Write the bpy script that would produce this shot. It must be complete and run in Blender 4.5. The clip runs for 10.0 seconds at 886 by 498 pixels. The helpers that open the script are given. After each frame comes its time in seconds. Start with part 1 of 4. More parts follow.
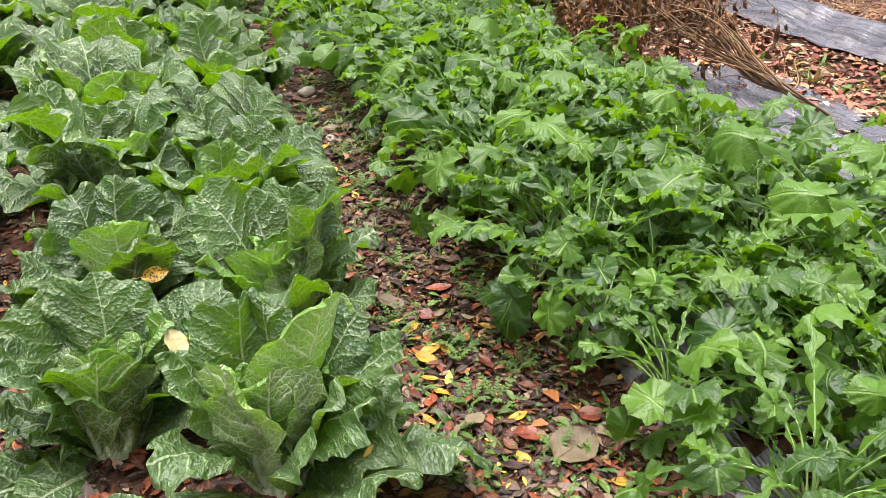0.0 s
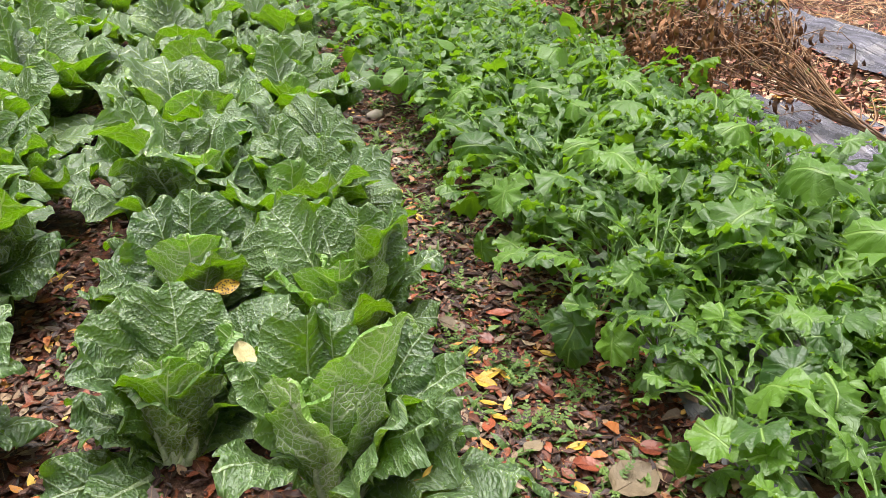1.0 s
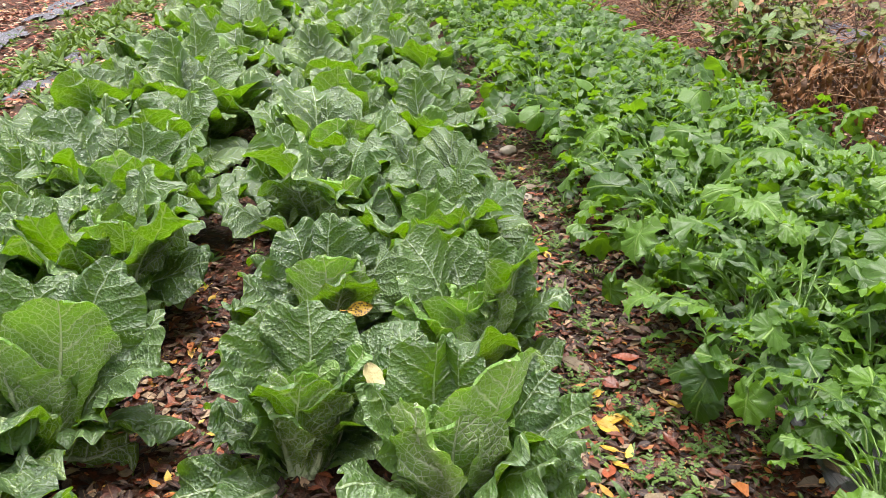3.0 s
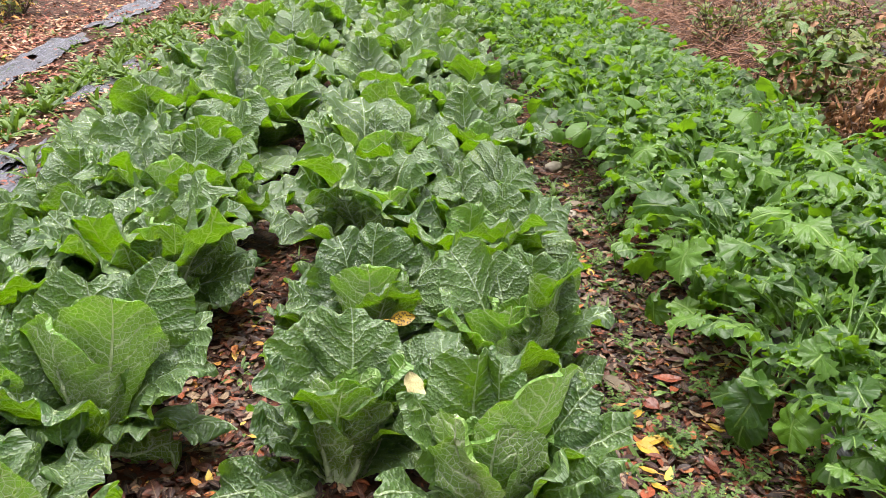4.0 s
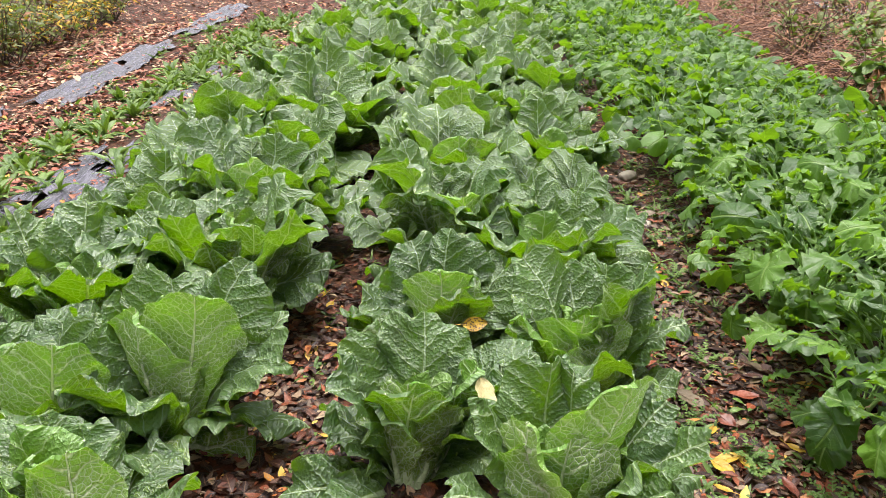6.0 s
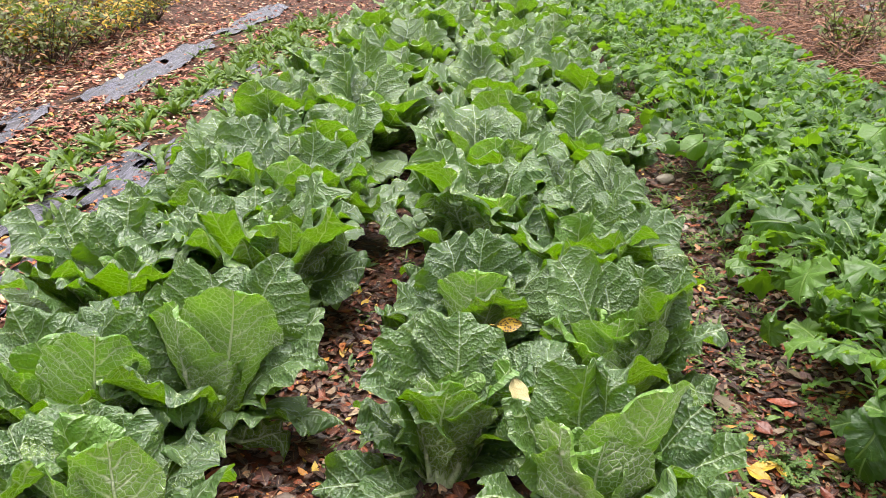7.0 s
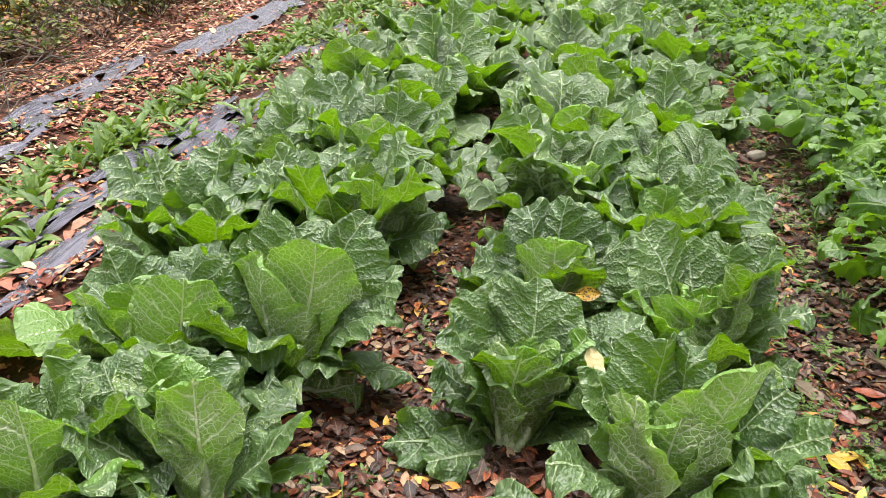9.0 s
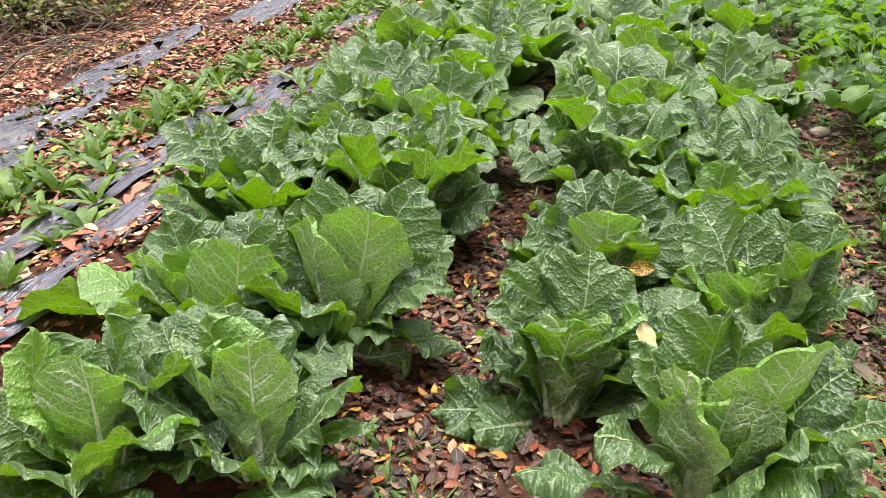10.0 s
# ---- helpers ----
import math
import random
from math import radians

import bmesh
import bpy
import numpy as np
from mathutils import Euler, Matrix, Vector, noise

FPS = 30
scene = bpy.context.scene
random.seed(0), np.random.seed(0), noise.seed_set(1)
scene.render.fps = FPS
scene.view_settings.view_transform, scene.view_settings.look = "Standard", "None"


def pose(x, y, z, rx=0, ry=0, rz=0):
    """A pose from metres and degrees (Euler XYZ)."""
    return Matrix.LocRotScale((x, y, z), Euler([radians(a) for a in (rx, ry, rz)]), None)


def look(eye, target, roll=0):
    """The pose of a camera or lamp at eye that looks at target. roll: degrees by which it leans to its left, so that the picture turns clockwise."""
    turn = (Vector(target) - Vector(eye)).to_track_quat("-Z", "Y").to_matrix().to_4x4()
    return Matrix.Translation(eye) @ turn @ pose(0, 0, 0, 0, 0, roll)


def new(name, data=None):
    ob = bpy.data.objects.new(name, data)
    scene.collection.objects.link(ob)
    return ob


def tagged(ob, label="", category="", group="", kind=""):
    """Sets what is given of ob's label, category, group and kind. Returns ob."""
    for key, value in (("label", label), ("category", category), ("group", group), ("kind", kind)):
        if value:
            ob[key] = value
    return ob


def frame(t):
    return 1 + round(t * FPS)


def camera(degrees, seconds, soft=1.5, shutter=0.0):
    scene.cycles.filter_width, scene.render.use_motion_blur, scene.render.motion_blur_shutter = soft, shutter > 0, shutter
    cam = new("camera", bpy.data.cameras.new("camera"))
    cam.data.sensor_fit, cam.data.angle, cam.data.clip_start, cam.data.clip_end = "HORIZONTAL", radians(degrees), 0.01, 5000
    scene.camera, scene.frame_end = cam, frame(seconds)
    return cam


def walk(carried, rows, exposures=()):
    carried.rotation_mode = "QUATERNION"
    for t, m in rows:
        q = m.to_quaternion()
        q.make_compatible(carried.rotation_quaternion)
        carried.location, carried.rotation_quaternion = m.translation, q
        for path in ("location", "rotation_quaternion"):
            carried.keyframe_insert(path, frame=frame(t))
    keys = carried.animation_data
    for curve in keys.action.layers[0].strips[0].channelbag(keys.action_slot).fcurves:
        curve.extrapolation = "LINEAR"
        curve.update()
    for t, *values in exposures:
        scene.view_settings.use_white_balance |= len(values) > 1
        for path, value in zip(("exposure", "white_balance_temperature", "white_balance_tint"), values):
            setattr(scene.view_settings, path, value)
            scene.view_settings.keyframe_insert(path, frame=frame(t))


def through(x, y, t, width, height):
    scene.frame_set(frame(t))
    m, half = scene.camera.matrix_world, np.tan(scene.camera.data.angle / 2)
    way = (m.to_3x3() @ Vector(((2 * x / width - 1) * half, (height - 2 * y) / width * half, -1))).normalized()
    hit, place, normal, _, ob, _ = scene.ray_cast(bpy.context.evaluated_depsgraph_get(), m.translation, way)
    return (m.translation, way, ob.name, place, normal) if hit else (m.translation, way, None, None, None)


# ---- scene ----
cam = camera(59.4, 10.0, soft=0.55)
PATH = [
    (0, (-0.002, 0.043, 1.365), (0.605, 1.673, 0.377), 0.8),
    (0.5, (-0.014, 0.038, 1.366), (0.524, 1.708, 0.406), 0.9),
    (1, (-0.029, 0.038, 1.367), (0.45, 1.741, 0.435), 0.9),
    (1.5, (-0.036, 0.031, 1.371), (0.371, 1.768, 0.466), 0.6),
    (2, (-0.043, 0.036, 1.371), (0.283, 1.8, 0.485), 0.4),
    (2.5, (-0.053, 0.036, 1.371), (0.196, 1.818, 0.499), 0.3),
    (4, (-0.076, 0.021, 1.373), (0.008, 1.841, 0.548), 1.2),
    (4.5, (-0.08, 0.023, 1.374), (-0.043, 1.848, 0.556), 1.1),
    (5, (-0.085, 0.024, 1.373), (-0.093, 1.852, 0.563), 0.6),
    (5.5, (-0.087, 0.024, 1.371), (-0.13, 1.853, 0.564), 0.3),
    (6, (-0.093, 0.016, 1.372), (-0.182, 1.842, 0.561), 0.4),
    (7.5, (-0.101, 0.009, 1.369), (-0.313, 1.827, 0.561), 0.3),
    (8, (-0.102, 0.013, 1.366), (-0.354, 1.818, 0.544), 0.5),
    (8.5, (-0.11, 0.01, 1.362), (-0.41, 1.793, 0.508), 1.0),
    (9, (-0.12, 0.007, 1.359), (-0.472, 1.763, 0.471), 1.0),
    (9.5, (-0.125, 0.005, 1.355), (-0.531, 1.735, 0.437), 0.6),
    (10, (-0.131, 0.001, 1.351), (-0.593, 1.699, 0.4), 0.6),
]
walk(cam, [(t, look(eye, target, roll)) for t, eye, target, roll in PATH], [(0.0, 1.48), (10.0, 1.48)])

# ---- light ----
world = bpy.data.worlds.new("overcast_sky")
scene.world = world
world.use_nodes = True
wt = world.node_tree
sky = wt.nodes.new("ShaderNodeTexSky")
sky.sky_type = "NISHITA"
sky.sun_disc = False
sky.sun_elevation, sky.sun_rotation = radians(82), radians(-12)
sky.air_density, sky.dust_density = 1.0, 5.0
veil = wt.nodes.new("ShaderNodeHueSaturation")
veil.inputs["Saturation"].default_value = 0.1
wt.links.new(sky.outputs[0], veil.inputs["Color"])
wt.links.new(veil.outputs[0], wt.nodes["Background"].inputs[0])
wt.nodes["Background"].inputs[1].default_value = 0.12
sun = new("sun", bpy.data.lights.new("sun", "SUN"))
sun.data.energy, sun.data.angle, sun.data.color = 2.6, radians(42), (1.0, 0.96, 0.92)
sun.matrix_world = look((0, 0, 0), (0.21 * math.cos(radians(82)), -0.98 * math.cos(radians(82)), -math.sin(radians(82))))

# ---- materials ----


class Nodes:
    """A material's node tree, with short calls for sums and textures."""

    def __init__(self, name):
        self.mat = bpy.data.materials.new(name)
        self.mat.use_nodes = True
        self.t = self.mat.node_tree
        self.t.nodes.clear()
        self.out = self.t.nodes.new("ShaderNodeOutputMaterial")

    def put(self, socket, value):
        if isinstance(value, bpy.types.NodeSocket):
            self.t.links.new(value, socket)
        elif value is not None:
            if isinstance(value, tuple) and len(value) == 3 and socket.type == "RGBA":
                value = (*value, 1.0)
            socket.default_value = value

    def node(self, kind, **ins):
        n = self.t.nodes.new(kind)
        for k, v in ins.items():
            self.put(n.inputs[k.replace("_", " ")], v)
        return n

    def m(self, op, a, b=None, c=None):
        n = self.t.nodes.new("ShaderNodeMath")
        n.operation = op
        for i, v in enumerate((a, b, c)):
            self.put(n.inputs[i], v)
        return n.outputs[0]

    def ramp(self, v, a, b, lo=0.0, hi=1.0):
        n = self.t.nodes.new("ShaderNodeMapRange")
        n.interpolation_type = "SMOOTHSTEP"
        for i, x in enumerate((v, a, b, lo, hi)):
            self.put(n.inputs[i], x)
        return n.outputs[0]

    def mix(self, f, a, b):
        n = self.t.nodes.new("ShaderNodeMix")
        n.data_type = "RGBA"
        self.put(n.inputs[0], f), self.put(n.inputs[6], a), self.put(n.inputs[7], b)
        return n.outputs[2]

    def colors(self, f, *stops):
        n = self.t.nodes.new("ShaderNodeValToRGB")
        e = n.color_ramp.elements
        while len(e) < len(stops):
            e.new(0.5)
        for el, (p, c) in zip(e, stops):
            el.position, el.color = p, (*c, 1)
        self.put(n.inputs[0], f)
        return n.outputs[0]

    def noise(self, vec, scale, detail=3.0, rough=0.55):
        n = self.node("ShaderNodeTexNoise", Vector=vec, Scale=scale, Detail=detail, Roughness=rough)
        return n.outputs[0]

    def uv(self, name):
        n = self.t.nodes.new("ShaderNodeUVMap")
        n.uv_map = name
        return n.outputs[0]

    def sep(self, v):
        return self.node("ShaderNodeSeparateXYZ", Vector=v).outputs

    def coords(self):
        return self.t.nodes.new("ShaderNodeTexCoord").outputs["Object"]

    def world_place(self):
        return self.t.nodes.new("ShaderNodeNewGeometry").outputs["Position"]

    def island(self):
        return self.t.nodes.new("ShaderNodeNewGeometry").outputs["Random Per Island"]

    def rnd(self):
        return self.t.nodes.new("ShaderNodeObjectInfo").outputs["Random"]

    def bump(self, h, dist, strength=1.0):
        return self.node("ShaderNodeBump", Height=h, Distance=dist, Strength=strength).outputs[0]

    def finish(self, color, rough, normal=None, metal=0.0, spec=0.5):
        p = self.node("ShaderNodeBsdfPrincipled", Base_Color=color, Roughness=rough, Metallic=metal, Normal=normal)
        p.inputs["Specular IOR Level"].default_value = spec
        self.t.links.new(p.outputs[0], self.out.inputs[0])
        return self.mat

    def blend(self, f, a, b):
        n = self.t.nodes.new("ShaderNodeMixShader")
        self.put(n.inputs[0], f), self.put(n.inputs[1], a), self.put(n.inputs[2], b)
        return n.outputs[0]

    def leaf_skin(self, color, through, amount, rough, normal, gloss=0.045, rim=0.07):
        """Matt leaf that passes light on, under a waxy sheen that grows at flat angles."""
        body = self.blend(amount, self.node("ShaderNodeBsdfDiffuse", Color=color, Normal=normal).outputs[0], self.node("ShaderNodeBsdfTranslucent", Color=through, Normal=normal).outputs[0])
        facing = self.node("ShaderNodeLayerWeight", Blend=0.5, Normal=normal).outputs["Facing"]
        f = self.m("MULTIPLY_ADD", self.m("POWER", facing, 4.0), rim, gloss)
        shine = self.node("ShaderNodeBsdfAnisotropic", Color=(1.0, 1.0, 1.0), Roughness=rough, Normal=normal).outputs[0]
        self.t.links.new(self.blend(f, body, shine), self.out.inputs[0])
        return self.mat


def cabbage_material(name, dark, light, vein, through, under, rough, gloss, amount=0.52):
    k = Nodes(name)
    x, y, _ = k.sep(k.uv("norm"))
    metric = k.uv("metric")
    xm, ym, _ = k.sep(metric)
    shift = k.node("ShaderNodeVectorMath", Vector=metric)
    shift.operation = "ADD"
    k.put(shift.inputs[1], k.node("ShaderNodeCombineXYZ", X=k.m("MULTIPLY", k.rnd(), 7.0), Y=k.m("MULTIPLY", k.rnd(), 3.0)).outputs[0])
    warp = k.node("ShaderNodeTexNoise", Vector=shift.outputs[0], Scale=28.0, Detail=2.0)
    away = k.node("ShaderNodeVectorMath", Vector=warp.outputs["Color"])
    away.operation = "SCALE"
    away.inputs["Scale"].default_value = 0.009
    bent_place = k.node("ShaderNodeVectorMath", Vector=shift.outputs[0])
    k.put(bent_place.inputs[1], away.outputs[0])
    place = bent_place.outputs[0]
    ax = k.m("ABSOLUTE", k.m("MULTIPLY_ADD", x, 2.0, -1.0))
    side = k.m("GREATER_THAN", x, 0.5)
    wob = k.m("MULTIPLY_ADD", k.noise(place, 16.0, 3.0), 0.06, -0.03)
    run = k.m("SUBTRACT", ym, k.m("MULTIPLY", k.m("ABSOLUTE", xm), k.ramp(y, 0.0, 0.7, 1.7, 0.75)))
    tri = k.m("PINGPONG", k.m("DIVIDE", k.m("ADD", k.m("MULTIPLY_ADD", side, 0.021, run), wob), 0.05), 0.5)
    thin = k.ramp(ax, 0.0, 1.0, 1.0, 0.5)
    vein1 = k.m("MULTIPLY", k.ramp(tri, 0.0, 0.12 if under else 0.075, 1.0, 0.0), thin)

    def cells(scale, feature):
        v = k.node("ShaderNodeTexVoronoi", Vector=place, Scale=scale, Randomness=0.95)
        v.voronoi_dimensions = "2D"
        v.feature = feature
        return v.outputs["Distance"]

    net = k.ramp(cells(66.0, "DISTANCE_TO_EDGE"), 0.0, 0.13, 1.0, 0.0)
    net2 = k.ramp(cells(170.0, "DISTANCE_TO_EDGE"), 0.0, 0.16, 1.0, 0.0)
    ribw = k.m("MULTIPLY_ADD", k.m("POWER", k.m("SUBTRACT", 1.0, y), 1.6), 0.015 if under else 0.012, 0.002)
    rib = k.ramp(k.m("DIVIDE", k.m("ABSOLUTE", xm), ribw), 0.5, 1.1, 1.0, 0.0)
    patchy = k.ramp(k.noise(place, 11.0, 3.0), 0.35, 0.65)
    small = k.m("MULTIPLY", k.m("MAXIMUM", net, k.m("MULTIPLY", net2, 0.45)), k.m("MULTIPLY_ADD", patchy, 0.4, 0.45) if under else 0.1)
    lines = k.m("MAXIMUM", rib, k.m("MAXIMUM", k.m("MULTIPLY", vein1, 1.0 if under else 0.85), small))
    tone = k.m("ADD", k.m("MULTIPLY", k.rnd(), 0.55), k.m("MULTIPLY", k.noise(place, 7.0, 4.0), 0.65))
    blade = k.mix(k.ramp(tone, 0.2, 0.95), dark, light)
    blade = k.mix(k.m("MULTIPLY", k.ramp(k.noise(place, 42.0, 4.0), 0.45, 0.75), 0.3), blade, light)
    color = k.mix(lines, blade, vein)
    blister = k.m("SUBTRACT", 1.0, k.m("POWER", k.m("MULTIPLY", cells(115.0, "F1"), 1.25), 2.0))
    fine = k.m("SUBTRACT", 1.0, k.m("POWER", k.m("MULTIPLY", cells(240.0, "F1"), 1.25), 2.0))
    dome = k.m("ADD", k.m("MULTIPLY", blister, 0.65), k.m("ADD", k.m("MULTIPLY", fine, 0.2), k.m("MULTIPLY", k.ramp(tri, 0.0, 0.35), 0.9)))
    ridge = k.m("ADD", k.m("MULTIPLY", vein1, 0.35), k.m("MULTIPLY", rib, 0.8))
    h = k.m("SUBTRACT", dome, ridge) if not under else k.m("SUBTRACT", k.m("MULTIPLY_ADD", net, 0.35, k.m("MULTIPLY", ridge, 2.0)), k.m("MULTIPLY", dome, 0.45))
    nrm = k.bump(h, 0.0036 if not under else 0.0045, 1.0)
    rgh = k.m("MULTIPLY_ADD", k.noise(place, 35.0, 3.0), 0.16, rough - 0.08)
    return k.leaf_skin(color, k.mix(k.m("MULTIPLY", lines, 0.75), through, vein), amount, rgh, nrm, gloss)


CAB_TOP = cabbage_material("cabbage_leaf_upper", (0.02, 0.05, 0.018), (0.064, 0.112, 0.035), (0.44, 0.53, 0.28), (0.42, 0.64, 0.008), False, 0.46, 0.047)
CAB_UNDER = cabbage_material("cabbage_leaf_under", (0.085, 0.15, 0.034), (0.15, 0.235, 0.052), (0.76, 0.82, 0.5), (0.49, 0.72, 0.012), True, 0.52, 0.022)
CAB_IN_TOP = cabbage_material("cabbage_heart_upper", (0.085, 0.175, 0.028), (0.16, 0.27, 0.05), (0.52, 0.62, 0.3), (0.44, 0.68, 0.03), False, 0.48, 0.045)
CAB_IN_UNDER = cabbage_material("cabbage_heart_under", (0.2, 0.33, 0.07), (0.38, 0.53, 0.16), (0.95, 0.97, 0.72), (0.5, 0.75, 0.04), True, 0.5, 0.03)


def soft_leaf(name, dark, light, vein, through_color, rough=0.45, pitch=9.0, amount=0.3, island=False):
    k = Nodes(name)
    x, y, _ = k.sep(k.uv("norm"))
    ax = k.m("ABSOLUTE", k.m("MULTIPLY_ADD", x, 2.0, -1.0))
    pos = k.coords()
    who = k.island() if island else k.rnd()
    c = k.m("MULTIPLY", k.m("SUBTRACT", k.m("ADD", y, k.m("MULTIPLY", k.noise(pos, 30.0, 2.0), 0.12)), k.m("MULTIPLY", ax, 0.3)), pitch)
    vein1 = k.m("MULTIPLY", k.ramp(k.m("PINGPONG", c, 0.5), 0.0, 0.06, 1.0, 0.0), k.ramp(ax, 0.3, 1.0, 0.5, 0.1))
    rib = k.ramp(ax, 0.02, 0.065, 1.0, 0.0)
    lines = k.m("MAXIMUM", vein1, rib)
    f = k.m("ADD", k.m("MULTIPLY", who, 0.6), k.m("MULTIPLY", k.noise(pos, 16.0, 4.0), 0.55))
    color = k.mix(k.m("MULTIPLY", lines, 0.6), k.mix(k.ramp(f, 0.15, 1.0), dark, light), vein)
    h = k.m("SUBTRACT", k.m("MULTIPLY", k.noise(pos, 75.0, 3.0), 2.2), lines)
    rgh = k.m("MULTIPLY_ADD", k.noise(pos, 50.0), 0.2, rough - 0.1)
    return k.leaf_skin(color, through_color, amount, rgh, k.bump(h, 0.003, 0.7), 0.03, 0.08)


RADISH = soft_leaf("radish_leaf", (0.013, 0.044, 0.005), (0.08, 0.165, 0.012), (0.22, 0.32, 0.08), (0.26, 0.5, 0.012), 0.44, 6.0, 0.29)
RADISH_BULK = soft_leaf("radish_leaf_far", (0.01, 0.038, 0.004), (0.068, 0.148, 0.01), (0.18, 0.28, 0.06), (0.26, 0.5, 0.012), 0.46, 6.0, 0.29, True)
STALK = soft_leaf("pale_green_stalk", (0.12, 0.25, 0.05), (0.22, 0.36, 0.1), (0.3, 0.42, 0.15), (0.15, 0.35, 0.03), 0.4, 3.0, 0.1)
WEED_NEAR = soft_leaf("weed_leaf_near", (0.04, 0.088, 0.014), (0.115, 0.18, 0.032), (0.16, 0.25, 0.06), (0.18, 0.32, 0.02), 0.48, 4.0, 0.2)
WEED = soft_leaf("weed_leaf", (0.04, 0.085, 0.014), (0.115, 0.175, 0.034), (0.16, 0.25, 0.06), (0.18, 0.32, 0.02), 0.48, 4.0, 0.2, True)
SHRUB = soft_leaf("shrub_leaf", (0.045, 0.06, 0.012), (0.16, 0.165, 0.034), (0.2, 0.26, 0.08), (0.18, 0.28, 0.03), 0.5, 6.0, 0.3, True)
YELLOW = soft_leaf("yellow_leaf", (0.3, 0.17, 0.02), (0.52, 0.34, 0.03), (0.5, 0.3, 0.03), (0.6, 0.4, 0.03), 0.45, 7.0, 0.25, True)


def litter_material(name, pale):
    k = Nodes(name)
    x, y, _ = k.sep(k.uv("norm"))
    ax = k.m("ABSOLUTE", k.m("MULTIPLY_ADD", x, 2.0, -1.0))
    who = k.island()
    pos = k.coords()
    base = k.colors(who, (0.0, (0.014, 0.007, 0.006)), (0.3, (0.03, 0.013, 0.011)), (0.46, (0.06, 0.019, 0.012)), (0.58, (0.12, 0.032, 0.015)), (0.67, (0.22, 0.05, 0.016)),
                    (0.73, (0.05, 0.032, 0.026)), (0.82, (0.12, 0.075, 0.05)), (0.92, (0.27, 0.19, 0.12)), (0.965, (0.34, 0.1, 0.02)), (1.0, (0.5, 0.34, 0.06)))
    if pale:
        base = k.colors(who, (0.0, (0.05, 0.018, 0.013)), (0.2, (0.17, 0.046, 0.03)), (0.36, (0.26, 0.075, 0.05)), (0.5, (0.36, 0.14, 0.09)), (0.6, (0.17, 0.08, 0.055)), (0.72, (0.36, 0.22, 0.14)), (0.86, (0.5, 0.37, 0.25)), (0.96, (0.38, 0.12, 0.03)), (1.0, (0.48, 0.3, 0.06)))
    spots = k.ramp(k.noise(pos, 60.0, 4.0), 0.52, 0.7)
    col = k.mix(k.m("MULTIPLY", spots, 0.55), base, (0.03, 0.016, 0.01))
    col = k.mix(k.m("MULTIPLY", k.ramp(ax, 0.02, 0.12, 1, 0), 0.4), col, (0.3, 0.17, 0.08))
    h = k.m("MULTIPLY_ADD", k.ramp(k.m("PINGPONG", k.m("MULTIPLY", k.m("SUBTRACT", y, k.m("MULTIPLY", ax, 0.2)), 8.0), 0.5), 0, 0.15), 0.5, k.noise(pos, 120.0))
    return k.finish(col, k.m("MULTIPLY_ADD", k.noise(pos, 30.0), 0.35, 0.3), k.bump(h, 0.002, 0.8), 0.0, 0.2 if pale else 0.35)


LITTER, LITTER_PALE = litter_material("wet_fallen_leaves", False), litter_material("tan_fallen_leaves", True)


def soil_material():
    k = Nodes("wet_soil")
    pos = k.coords()
    a, b, c = k.noise(pos, 2.2, 5.0), k.noise(pos, 26.0, 5.0), k.noise(pos, 120.0, 4.0)
    col = k.colors(b, (0.25, (0.012, 0.006, 0.004)), (0.5, (0.036, 0.018, 0.011)), (0.75, (0.085, 0.046, 0.028)))
    bend = k.node("ShaderNodeTexNoise", Vector=pos, Scale=24.0, Detail=3.0)
    off = k.node("ShaderNodeVectorMath", Vector=bend.outputs["Color"])
    off.operation = "SCALE"
    off.inputs["Scale"].default_value = 0.09
    sway = k.node("ShaderNodeVectorMath", Vector=pos)
    k.put(sway.inputs[1], off.outputs[0])
    flat = k.node("ShaderNodeMapping", Vector=sway.outputs[0])
    flat.inputs["Scale"].default_value = (1.0, 0.85, 1.0)
    v = k.node("ShaderNodeTexVoronoi", Vector=flat.outputs[0], Scale=34.0)
    tone = k.sep(v.outputs["Color"])[0]
    bits = k.colors(tone, (0.0, (0.03, 0.01, 0.007)), (0.3, (0.1, 0.027, 0.013)), (0.5, (0.17, 0.05, 0.02)), (0.7, (0.085, 0.035, 0.02)), (0.85, (0.2, 0.085, 0.04)), (1.0, (0.05, 0.02, 0.012)))
    some = k.m("GREATER_THAN", k.sep(v.outputs["Color"])[1], k.ramp(a, 0.35, 0.6, 0.7, 0.15))
    col = k.mix(k.m("MULTIPLY", some, 0.9), col, k.mix(b, bits, (0.02, 0.01, 0.007)))
    h = k.m("ADD", k.m("ADD", k.m("MULTIPLY", b, 1.2), k.m("MULTIPLY", c, 0.4)), k.m("MULTIPLY", tone, 0.5))
    return k.finish(col, k.m("MULTIPLY_ADD", c, 0.4, 0.4), k.bump(h, 0.012, 1.0), 0.0, 0.12)


SOIL = soil_material()


